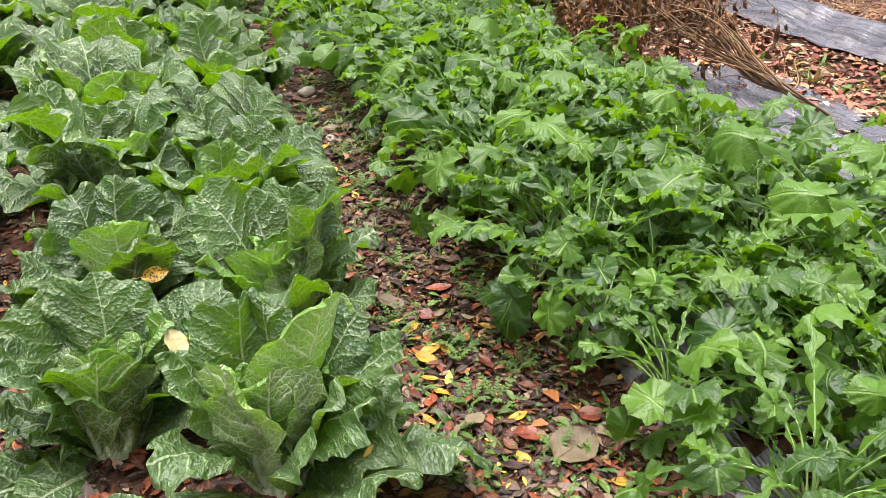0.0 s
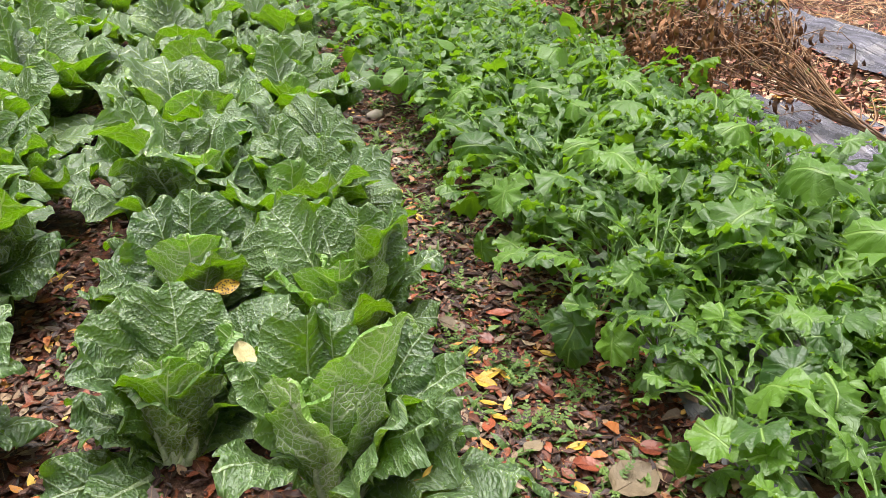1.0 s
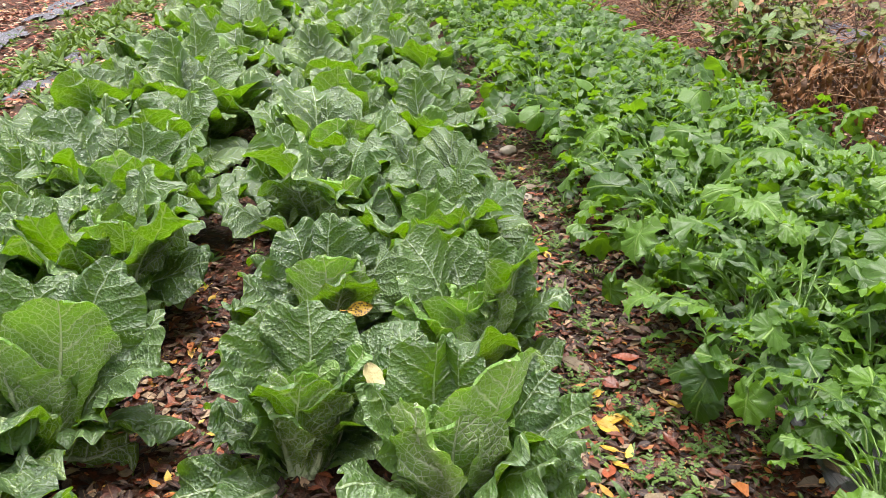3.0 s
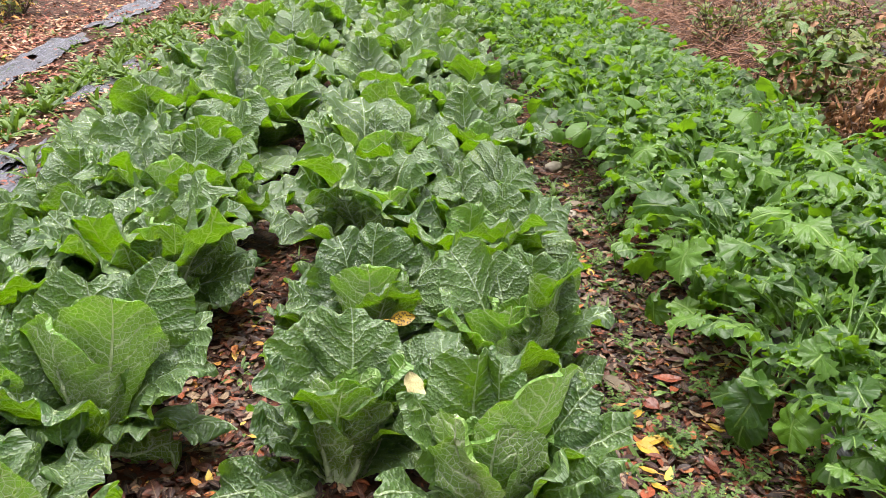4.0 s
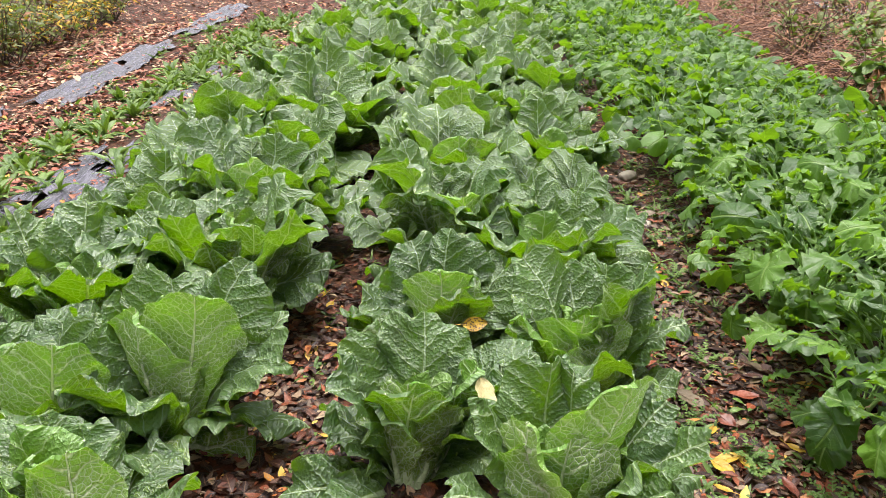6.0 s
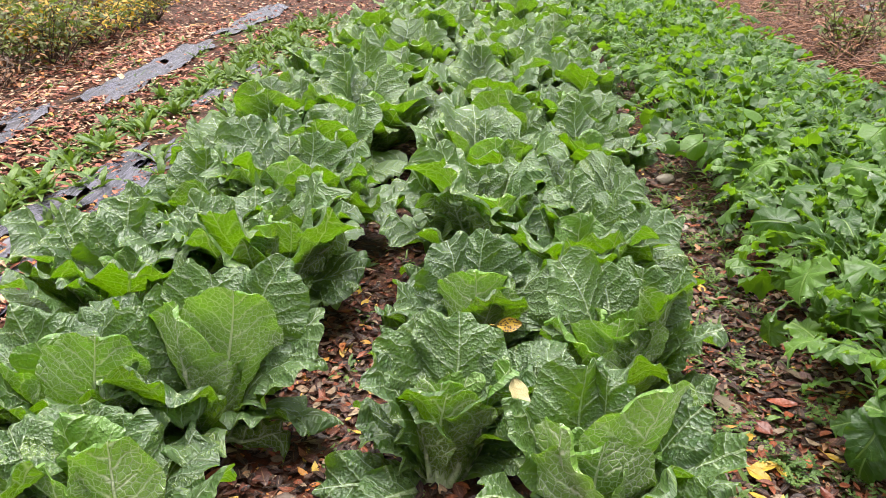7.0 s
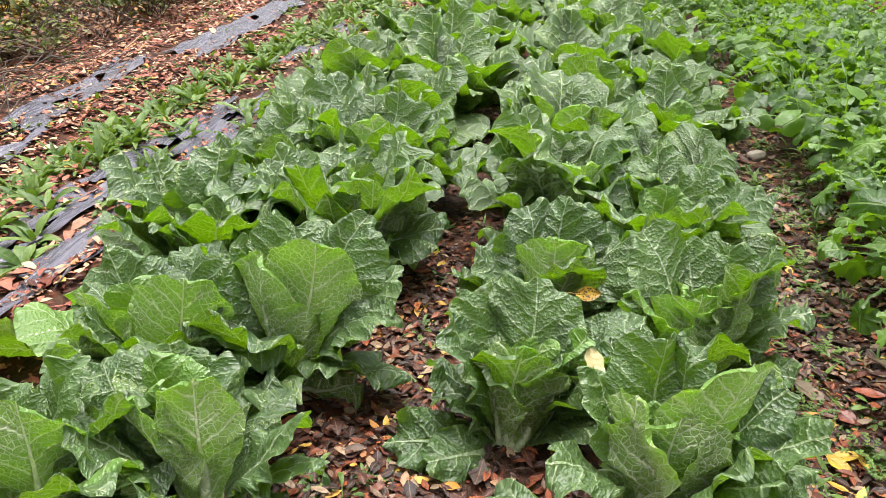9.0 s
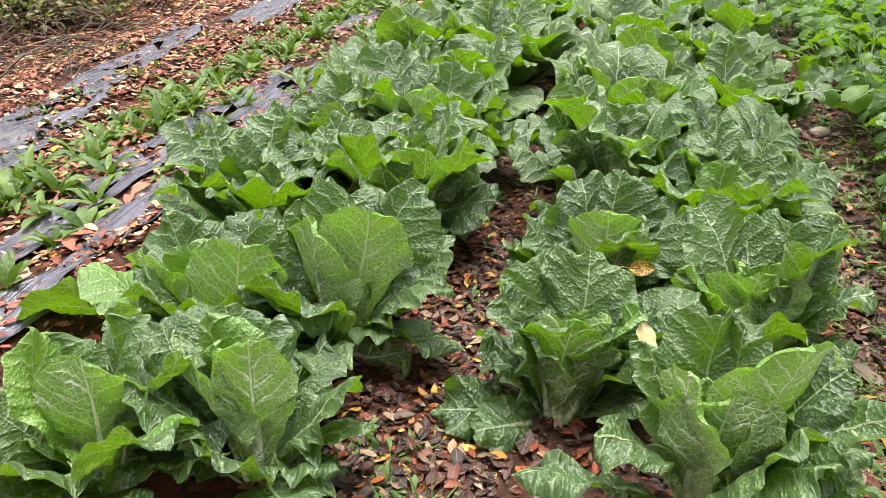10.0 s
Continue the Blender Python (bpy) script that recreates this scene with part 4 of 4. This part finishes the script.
scatter_litter("leaf_litter", [(-2.98, -2.44, 1.0, 5.5, 5000), (-2.5, -2.26, 0.8, 5.5, 1500), (-2.06, -1.85, 0.8, 5.5, 1100), (-2.3, -1.5, 0.5, 5.5, 1300), (-1.95, -1.5, 0.5, 2.4, 900), (-3.4, -2.95, 1.6, 3.4, 800), (-3.7, -3.2, 3.4, 5.3, 600), (-3.2, -2.95, 3.3, 5.5, 1000), (-4.7, -3.15, 1.4, 3.5, 3000), (-4.9, -3.5, 3.4, 5.5, 4200), (-3.55, -3.1, 5.4, 9.5, 200)],
               "tan and red fallen leaves over the weedy ground", 42, (0.018, 0.068), LITTER_PALE)
scatter_litter("leaf_litter", [(-3.06, -1.75, 5.3, 9.5, 3600), (-5.6, -3.42, 5.3, 9.5, 7000), (-6.0, -1.8, 9.5, 14, 3600)], "reddish tan leaf litter on the far ground", 44, (0.03, 0.085), LITTER_PALE)
scatter_litter("leaf_litter", [(3.1, 4.08, 1.5, 6.0, 3200), (2.2, 3.2, 1.5, 4.0, 160), (2.05, 3.2, 3.5, 6.0, 1300), (4.55, 6.6, 2.0, 7.0, 2200), (2.2, 6.0, 6.0, 13.0, 1500)], "brown fallen leaves among dry stalks and film", 43, (0.04, 0.09), LITTER_PALE)

# ---- weeds ----


def blade(rs, length, width, elev, bend, nu=3, nv=7, shape="lance"):
    s, cx, cz, e = arc_line(length, elev, bend, nv, 1.3)
    u = np.linspace(-1, 1, nu)
    U, S = np.meshgrid(u, s)
    if shape == "lance":
        w = np.sin(np.pi * np.clip(s, 0.03, 0.99) ** 0.8) ** 0.8
    else:
        w = np.where(s < 0.45, 0.16, np.clip(1 - ((s - 0.72) / 0.29) ** 2, 0.01, 1) ** 0.5)
    half = width / 2 * w[:, None]
    up = 0.35 * half * np.abs(U) + 0.1 * width * np.sin(S * 9 + rs.uniform(0, 6)) * U
    X, Z = cx[:, None] - np.sin(e)[:, None] * up, cz[:, None] + np.cos(e)[:, None] * up
    return np.stack([X, half * U, Z], -1).reshape(-1, 3), quads(nu, nv), np.stack([U.ravel() * 0.5 + 0.5, S.ravel()], 1)


def weed_leaves(seed, count, length, width, shape, elev):
    rs = np.random.RandomState(seed)
    out = []
    for i in range(count):
        v, f, uv = blade(rs, rs.uniform(*length), rs.uniform(*width), rs.uniform(*elev), rs.uniform(20, 80), shape=shape)
        a = 2.4 * i + rs.uniform(-0.3, 0.3)
        r = 0.012 * rs.rand()
        out.append((turned(v, a, 0, rs.uniform(-0.3, 0.3), (r * math.cos(a), r * math.sin(a), 0)), f, uv))
    return out


def weed_mesh(*a):
    p = Pile()
    for v, f, uv in weed_leaves(*a):
        p.add(v, f, 0, uv)
    return p.mesh("weed_leaves", [WEED])


def weed_kit(*a):
    """The leaves of one weed, each a mesh of its own."""
    return [make_mesh("weed_leaf", v, f, [WEED_NEAR], None, uv, uv) for v, f, uv in weed_leaves(*a)]


LANCE = [weed_kit(400 + i, 11, (0.06, 0.16), (0.022, 0.042), "lance", (8, 80)) for i in range(6)]
ROSETTE = [weed_kit(420 + i, 11, (0.025, 0.065), (0.007, 0.016), "lance" if i % 2 else "spoon", (8, 60)) for i in range(6)]


def weed(name, x, y, kit, scale, turn, label, group):
    root = thing(name, pose(*at_ground(x, y, 0.004), 0, 0, turn), label, "weed", group)
    root.scale = (scale,) * 3
    for me in kit:
        part("leaf", me, root)
    return root


def weed_spread(name, places, args, label):
    """Far weeds, joined."""
    p = Pile()
    for n, (x, y, scale) in enumerate(places):
        for v, f, uv in weed_leaves(700 + n % 9, *args):
            p.add(turned(v, n * 1.9, 0, 0, at_ground(x, y), scale), f, 0, uv)
    return tagged(new(name, p.mesh(name, [WEED])), label, "weeds", kind="stuff")


def feather_leaf(seed):
    """A small divided leaf: narrow leaflets in pairs along a rib."""
    rs = np.random.RandomState(seed)
    p = Pile()
    length = rs.uniform(0.05, 0.085)
    s, cx, cz, e = arc_line(length, rs.uniform(15, 60), rs.uniform(20, 60), 9)
    line = np.stack([cx, 0 * cx, cz], 1)
    v, f = tube(line, np.linspace(0.0012, 0.0005, 9), 3)
    p.add(v, f)
    for k in range(2, 9):
        for sgn in (-1, 1):
            v, f, uv = blade(rs, length * rs.uniform(0.18, 0.32) * (1.15 - 0.08 * k), length * 0.1, rs.uniform(-5, 25), 20, 3, 4)
            p.add(turned(v, sgn * rs.uniform(0.7, 1.1) if k < 8 else sgn * 0.3, 0, 0, line[k]), f, 0, uv)
    return p.mesh("weed_leaf", [WEED_NEAR])


FEATHER = [feather_leaf(460 + i) for i in range(7)]
for i, (x, y) in enumerate(((0.65, 1.75), (0.57, 2.87), (0.69, 3.22), (0.65, 2.22), (0.69, 1.48), (0.66, 1.68), (0.55, 3.06), (0.71, 2.89), (0.82, 1.94), (0.81, 1.58), (0.62, 1.50), (0.54, 1.91), (0.74, 1.24), (0.94, 1.54))):
    root = thing("feathery_weed", pose(*at_ground(x, y, 0.004), 0, 0, 71 * i), "small bright green weed with finely divided leaves", "weed", "feathery weeds on the path")
    for k in range(8):
        part("leaf", FEATHER[(i + k) % 7], root, "", pose(0, 0, 0, 0, -8 * (k % 3), 45 * k + 13 * i))
GRASS = [weed_mesh(440 + i, 26, (0.08, 0.2), (0.004, 0.007), "lance", (45, 88)) for i in range(3)]
rs = np.random.RandomState(77)
far = []
for i in range(210):
    y = 1.2 + 4.0 * (i / 130.0) if i < 130 else 5.2 + 4.8 * (i - 130) / 80.0
    y += rs.uniform(-0.15, 0.15)
    x = (-2.1 if i % 2 else -2.5, -2.44, -2.62)[i % 3] + rs.normal(0, 0.09) - 0.02 * max(0, y - 4)
    scale = rs.uniform(0.75, 1.35)
    if y < 5.2:
        weed("weed_clump", x, y, LANCE[rs.randint(6)], scale, rs.uniform(0, 360), "clump of green lance-leaved weeds growing beside the film", "weeds beside the beds")
    else:
        far.append((x, y, scale))
        far.append((x + rs.normal(0, 0.25), y + rs.normal(0, 0.2), scale))
weed_spread("far_weeds", far, (17, (0.07, 0.16), (0.022, 0.042), "lance", (8, 80)), "green lance-leaved weeds along the far bed edge")
small = []
for i in range(230):
    y = 0.95 + 5.5 * rs.rand() ** 1.3
    x = rs.uniform(0.45, 0.98) if i % 5 else rs.uniform(-0.75, -0.5)
    if y < 2.3:
        weed("seedling_weed", x, y, ROSETTE[rs.randint(6)], rs.uniform(0.7, 1.35), rs.uniform(0, 360), "small green weed rosette among fallen leaves", "weed rosettes on the path")
    else:
        small.append((x, y, rs.uniform(0.8, 1.4)))
for i in range(170):
    y = 1.6 + 8.0 * rs.rand()
    small.append((rs.uniform(-3.1, -2.35) - 0.03 * y if i % 4 else rs.uniform(-4.4, -3.5), y, rs.uniform(0.8, 1.7)))
for i in range(260):
    small.append((rs.uniform(0.45, 0.95), 1.0 + 3.0 * rs.rand(), rs.uniform(0.5, 1.0)))
for i in range(60):
    small.append((rs.uniform(3.2, 4.0), rs.uniform(2.2, 7.0), rs.uniform(0.8, 1.9)))
weed_spread("low_weeds", small, (10, (0.025, 0.075), (0.007, 0.017), "lance", (10, 65)), "low green weeds scattered through leaf litter")
for x, y in ((-0.46, 1.13), (-0.5, 1.05), (3.3, 4.3), (3.5, 3.4)):
    tagged(thing("grass_tuft", pose(*at_ground(x, y), 0, 0, 57 * y), "thin green grass tuft on bare soil", "grass", "grass tufts", GRASS[int(10 * y) % 3]), kind="stuff")

# ---- dry stems, straw and shrubs ----


def bent(start, end, sag, rs, n=9, jitter=0.03):
    a, b = np.array(start, float), np.array(end, float)
    t = np.linspace(0, 1, n)[:, None]
    p = a + (b - a) * t
    p[:, 2] += sag * np.sin(np.pi * t[:, 0] ** 0.9)
    k = rs.rand(6) * 6.28
    p[:, 0] += jitter * t[:, 0] * np.sin(t[:, 0] * 5 + k[0])
    p[:, 1] += jitter * t[:, 0] * np.sin(t[:, 0] * 6 + k[1])
    p[:, 2] += 0.5 * jitter * t[:, 0] * np.sin(t[:, 0] * 7 + k[2])
    return p


def withered(p, rs, at, size):
    v, uv = litter_leaf(rs, size, size * rs.uniform(0.22, 0.42), 4.0)
    p.add(turned(v, rs.uniform(0, 6.28), rs.uniform(0.9, 1.9), rs.uniform(-0.6, 0.6), at), LQ, 0, uv)


rs = np.random.RandomState(90)
bundle = thing("dry_stem_bundle", pose(2.99, 2.83, 0.07), "fallen bundle of tan dry stems with withered brown leaves", "dry plant")
leaves = Pile()
trunks = [bent((0.02 * i - 0.02, -0.04 * i, 0), (-0.2 - 0.05 * i, 0.42 + 0.1 * i, 0.16 + 0.05 * i), 0.02, rs, 7, 0.05) for i in range(4)]
for i, line in enumerate(trunks):
    v, f = tube(line, np.linspace(0.012 - 0.002 * i, 0.006, 7), 6)
    part("stem", make_mesh("stem", v, f, [STALK_TAN]), bundle)
for i in range(58):
    trunk = trunks[i % 4]
    start = trunk[rs.randint(2, 7)]
    if i < 44:
        k = rs.rand()
        end = np.array((-0.35 - 0.5 * k + rs.normal(0, 0.09), 1.0 + 0.55 * k + rs.normal(0, 0.16), 0.5 - 0.28 * k + rs.normal(0, 0.09)))
        line = bent(start, end, rs.uniform(0.04, 0.22), rs, 13, 0.26)
        line[9:, 2] -= np.linspace(0, 0.4, 4) ** 1.6 * rs.uniform(0.2, 1.3)
    else:
        a = rs.normal(1.9, 0.6)
        line = bent(start, start + np.array((0.5 * math.cos(a), 0.5 * math.sin(a), rs.uniform(-0.05, 0.25))), rs.uniform(0.0, 0.1), rs, 13, 0.12)
    line[:, 2] = np.maximum(line[:, 2], 0.0)
    v, f = tube(line, np.linspace(rs.uniform(0.003, 0.0055), 0.0014, 13), 5)
    part("stem", make_mesh("stem", v, f, [STALK_TAN]), bundle)
    for _ in range(38 if i < 44 else 12):
        k = rs.randint(5, 13)
        at = line[k] + rs.normal(0, 0.022, 3)
        at[2] = max(at[2] - rs.uniform(0.0, 0.2) * (k / 12.0), 0.0)
        withered(leaves, rs, at, rs.uniform(0.03, 0.07) + (0.035 if k > 8 else 0.0))
tagged(part("withered_leaves", leaves.mesh("withered_leaves", [DEAD_LEAF]), bundle, "brown crumpled hanging leaves"), kind="stuff")


def stalk_heap(name, zones, mat, label, seed, length=(0.3, 0.8), radius=0.004, high=0.1):
    rs = np.random.RandomState(seed)
    p = Pile()
    for x0, x1, y0, y1, count, way in zones:
        for _ in range(count):
            x, y = rs.uniform(x0, x1), rs.uniform(y0, y1)
            a, ln = radians(way) + rs.normal(0, 1.1), rs.uniform(*length)
            z = float(ground_z(x, y)) + rs.uniform(0.0, high)
            d = np.array([math.cos(a), math.sin(a), rs.uniform(-0.5, 0.5) * min(1.0, 5 * high)]) * ln / 2
            c = np.array([x, y, z])
            v, f = tube(bent(c - d, c + d, rs.uniform(-0.03, 0.09), rs, 5, 0.1), np.linspace(radius, radius * 0.5, 5) * rs.uniform(0.6, 1.3), 3)
            p.add(v, f)
    return tagged(new(name, p.mesh(name, [mat])), label, "dry stalks", kind="stuff")


stalk_heap("stalk_heap", [(2.25, 3.4, 5.2, 8.6, 1000, 20), (2.3, 4.0, 8.0, 13.0, 1300, 10), (3.3, 5.5, 6.0, 10.0, 600, 30)], STALK_RED, "heap of reddish brown dry stalks beside the radish bed", 91, (0.2, 0.7), 0.005, 0.26)
stalk_heap("straw_litter", [(-4.2, -3.3, 3.3, 4.6, 6, 60), (-4.6, -3.6, 5.0, 9.5, 20, 60), (4.5, 6.2, 3.5, 9.0, 500, 30), (2.9, 4.1, 4.5, 8.0, 250, 40)], STRAW, "dry straw stalks lying over fallen leaves", 92, high=0.05)
stalk_heap("brush_twigs", [(-5.6, -4.0, 3.0, 6.5, 260, 70), (-6.5, -4.6, 6.0, 11.0, 420, 80), (-3.9, -3.2, 3.3, 4.8, 50, 40)], TWIG, "tangle of dark dry twigs at the field edge", 93, (0.15, 0.6), 0.005, 0.22)


def shrub(x, y, height, count, mats, label, seed, leaf=(0.04, 0.09), spread=0.35, stems=7, group="weedy shrubs"):
    rs = np.random.RandomState(seed)
    root = thing("shrub", pose(*at_ground(x, y)), label, "shrub", group)
    green = Pile()
    for i in range(stems):
        a = rs.uniform(0, 6.28)
        line = bent((0, 0, -0.02), (spread * rs.rand() * math.cos(a), spread * rs.rand() * math.sin(a), height * rs.uniform(0.6, 1.1)), 0.05, rs, 9, 0.07)
        v, f = tube(line, np.linspace(0.006, 0.002, 9), 4)
        part("stem", make_mesh("stem", v, f, [TWIG]), root)
        for _ in range(count // stems):
            k = rs.uniform(2, 8)
            at = line[int(k)] + (line[min(8, int(k) + 1)] - line[int(k)]) * (k % 1) + rs.normal(0, 0.05, 3)
            v, f, uv = blade(rs, rs.uniform(*leaf), rs.uniform(*leaf) * 0.5, rs.uniform(-40, 40), rs.uniform(10, 60), shape="lance", nv=5)
            green.add(turned(v, rs.uniform(0, 6.28), 0, rs.uniform(-0.5, 0.5), at), f, 0 if rs.rand() < 0.8 else len(mats) - 1, uv)
    tagged(part("foliage", green.mesh("foliage", mats), root), kind="stuff")
    return root


for i, (x, y, h, n) in enumerate(((2.75, 5.35, 0.5, 170), (3.05, 5.0, 0.55, 190), (3.15, 6.05, 0.55, 190), (2.7, 4.85, 0.4, 120), (3.5, 4.7, 0.6, 150), (2.62, 7.1, 0.5, 120), (3.6, 6.4, 0.5, 150), (3.45, 7.5, 0.5, 150), (3.8, 8.0, 0.6, 150))):
    shrub(x, y, h, n, [SHRUB, DEAD_LEAF], "straggly green weed with drooping leaves among dry stalks", 500 + i, (0.06, 0.13))
for i in range(12):
    x, y = rs.uniform(2.6, 4.2), rs.uniform(6.0, 10.5)
    shrub(x, y, rs.uniform(0.25, 0.5), 90, [WEED, SHRUB], "green weed growing up through dry stalks", 640 + i, (0.05, 0.11), 0.3, 5)
for i, (x, y, h) in enumerate(((2.5, 4.92, 0.5), (2.72, 5.2, 0.55), (2.4, 5.3, 0.4))):
    shrub(x, y, h, 70, [WEED, SHRUB], "green weed with broad drooping leaves beside dry stems", 600 + i, (0.1, 0.17), 0.22)
rs = np.random.RandomState(94)
for i in range(24):
    x, y = rs.uniform(-5.6, -4.2), rs.uniform(5.6, 10.2)
    shrub(x, y, rs.uniform(0.35, 0.7), 200, [YELLOW if i % 4 == 0 else SHRUB, SHRUB if i % 4 == 0 else YELLOW if i % 2 else DEAD_LEAF], "straggly shrub with yellow and green autumn leaves", 520 + i, (0.04, 0.09), 0.7, 10, group="shrubs at the field edge")
for i in range(24):
    x, y = (rs.uniform(-7.4, -5.4), rs.uniform(3.5, 12.5)) if i < 13 else (rs.uniform(-5.6, -4.5), rs.uniform(3.4, 6.0))
    shrub(x, y, rs.uniform(0.8, 1.4), 150, [SHRUB, DEAD_LEAF], "dull green and brown undergrowth shrub", 540 + i, (0.06, 0.12), 0.8, group="shrubs at the field edge")
for i in range(18):
    x, y = rs.uniform(-5.6, -4.15), rs.uniform(4.5, 6.2)
    shrub(x, y, rs.uniform(0.2, 0.45), 150, [SHRUB if i % 3 else DEAD_LEAF, DEAD_LEAF], "low olive and brown undergrowth over dry leaves", 620 + i, (0.03, 0.08), 0.55, 8, group="shrubs at the field edge")
for i in range(26):
    x, y = rs.uniform(2.4, 5.0), rs.uniform(6.2, 13.0)
    shrub(x, y, rs.uniform(0.4, 0.8), 80, [DEAD_LEAF, SHRUB], "brown dried weed standing among stalks", 560 + i, (0.035, 0.07), 0.4, group="dried weeds")

# ---- single small things ----


def stone(x, y, size, label, seed):
    bm = bmesh.new()
    bmesh.ops.create_icosphere(bm, subdivisions=3, radius=1.0)
    for v in bm.verts:
        k = 1 + 0.16 * noise.noise(v.co * 1.3 + Vector((seed, 0, 0)))
        v.co = Vector((v.co.x * size * k, v.co.y * size * 0.68 * k, v.co.z * size * 0.5 * k))
    me = bpy.data.meshes.new("stone")
    bm.to_mesh(me)
    bm.free()
    me.materials.append(STONE)
    me.polygons.foreach_set("use_smooth", np.full(len(me.polygons), True))
    return thing("stone", pose(*at_ground(x, y, size * 0.25), 0, 0, 40 * seed), label, "stone", "path stones", me)


stone(0.72, 4.13, 0.06, "rounded grey brown stone lying on the path", 1)
stone(0.69, 3.42, 0.035, "small tan stone on the leafy path", 2)
stone(0.95, 1.2, 0.03, "small pale stone at the path edge", 3)
stone(-1.75, 1.82, 0.04, "small pale stone beside black film", 4)


def single_leaf(name, x, y, z, length, width, yaw, mat, label, category, roll=0.0, pitch=0.0, seed=1, group=""):
    rs = np.random.RandomState(seed)
    nu, nv = 7, 11
    s = np.linspace(0, 1, nv)
    u = np.linspace(-1, 1, nu)
    U, S = np.meshgrid(u, s)
    w = np.sin(np.pi * np.clip(s, 0.03, 0.985) ** 0.9) ** 0.7
    if width > 0.75 * length:
        w = np.clip(1 - (2 * np.clip(s, 0.01, 0.995) - 1) ** 2, 0.01, 1) ** 0.5 * (1 + 0.04 * np.sin(s * 23))
    Y = U * w[:, None] * width / 2
    Z = 0.12 * width * np.abs(U) ** 1.5 + 0.1 * length * (S - 0.5) ** 2 + 0.03 * width * np.sin(S * 12 + rs.rand() * 6) * U
    X = (S - 0.5) * length
    v = np.stack([X, Y, Z], -1).reshape(-1, 3)
    p = Pile()
    p.add(v, quads(nu, nv), 0, np.stack([U.ravel() * 0.5 + 0.5, S.ravel()], 1))
    sv, sf = tube([(length * -0.5 - 0.02, 0.004, 0.004), (-0.5 * length, 0, 0.03 * length), (0, 0, 0.001)], [0.0012, 0.0012, 0.0006], 4)
    p.add(sv, sf)
    return thing(name, pose(x, y, z, roll, pitch, yaw), label, category, group, p.mesh(name, [mat]))


single_leaf("fallen_leaf", -0.07, 1.53, 0.335, 0.075, 0.064, 112, PALE, "pale cream dead leaf caught in a cabbage", "leaf", 30, -38, 2)
single_leaf("fallen_leaf", -0.095, 1.76, 0.39, 0.065, 0.038, 15, SPOTTED, "yellow leaf with black spots on a cabbage", "leaf", 62, 0, 3)
single_leaf("fallen_leaf", 0.29, 1.2, 0.21, 0.065, 0.032, 20, YELLOW, "orange yellow leaf lying on a cabbage leaf", "leaf", 20, 0, 4)
single_leaf("fallen_leaf", 0.78, 1.23, 0.035, 0.13, 0.11, 20, BROWN_PLATE, "large round bleached tan leaf on the path", "leaf", 4, 0, 5)
single_leaf("fallen_leaf", 0.87, 1.22, 0.03, 0.09, 0.06, 100, BROWN_PLATE, "curled tan dead leaf on the path", "leaf", 15, 0, 6)
rs = np.random.RandomState(95)
for x, y in ((0.79, 1.78), (0.58, 1.86), (0.59, 1.73), (0.57, 1.7), (0.63, 1.72), (0.56, 1.56), (0.71, 1.39), (0.66, 1.25), (0.85, 1.38), (0.84, 1.1), (-0.68, 2.6), (-0.63, 2.52), (-0.75, 2.62), (-0.5, 1.17), (0.62, 3.3), (0.55, 1.62)):
    ln = rs.uniform(0.045, 0.075)
    single_leaf("fallen_leaf", x, y, float(ground_z(x, y)) + 0.022, ln, ln * rs.uniform(0.4, 0.6), rs.uniform(0, 360), YELLOW, "yellow fallen leaf on the wet path", "leaf", rs.uniform(-12, 12), rs.uniform(-12, 12), rs.randint(99), "yellow fallen leaves")

RED_LEAF = plain("red_brown_leaf", (0.09, 0.02, 0.012), (0.26, 0.06, 0.025), 0.4, 40.0)
for i, (x, y) in enumerate(((0.55, 1.99), (0.64, 1.91), (0.87, 1.80), (0.81, 2.17), (0.72, 2.02), (0.72, 1.63), (0.60, 1.41), (0.88, 1.32), (0.67, 4.22), (0.71, 3.52), (0.83, 1.80), (0.71, 1.32), (0.63, 2.51), (0.52, 1.52))):
    ln = rs.uniform(0.055, 0.095)
    single_leaf("fallen_leaf", x, y, float(ground_z(x, y)) + 0.026, ln, ln * rs.uniform(0.45, 0.8), rs.uniform(0, 360), RED_LEAF if i % 3 else BROWN_PLATE, "wet red brown fallen leaf on the path" if i % 3 else "tan dead leaf on the wet path", "leaf", rs.uniform(-16, 16), rs.uniform(-16, 16), rs.randint(99), "large fallen leaves")


def twine(points, label):
    v, f = tube(points, 0.0019, 5)
    return thing("twine", pose(0, 0, 0), label, "twine", "loose twine", make_mesh("twine", v, f, [CYAN]))


twine(bent((2.32, 4.0, 0.1), (2.75, 3.75, 0.09), 0.04, rs, 14, 0.12), "thin cyan twine lying among dry stems")
twine(bent((2.5, 3.15, 0.1), (2.68, 2.9, 0.06), 0.03, rs, 14, 0.12), "thin cyan twine lying on grey film")
twine(bent((2.62, 7.2, 0.08), (2.6, 7.15, 0.6), 0.02, rs, 10, 0.05), "pale cyan twine hanging from dry weeds")
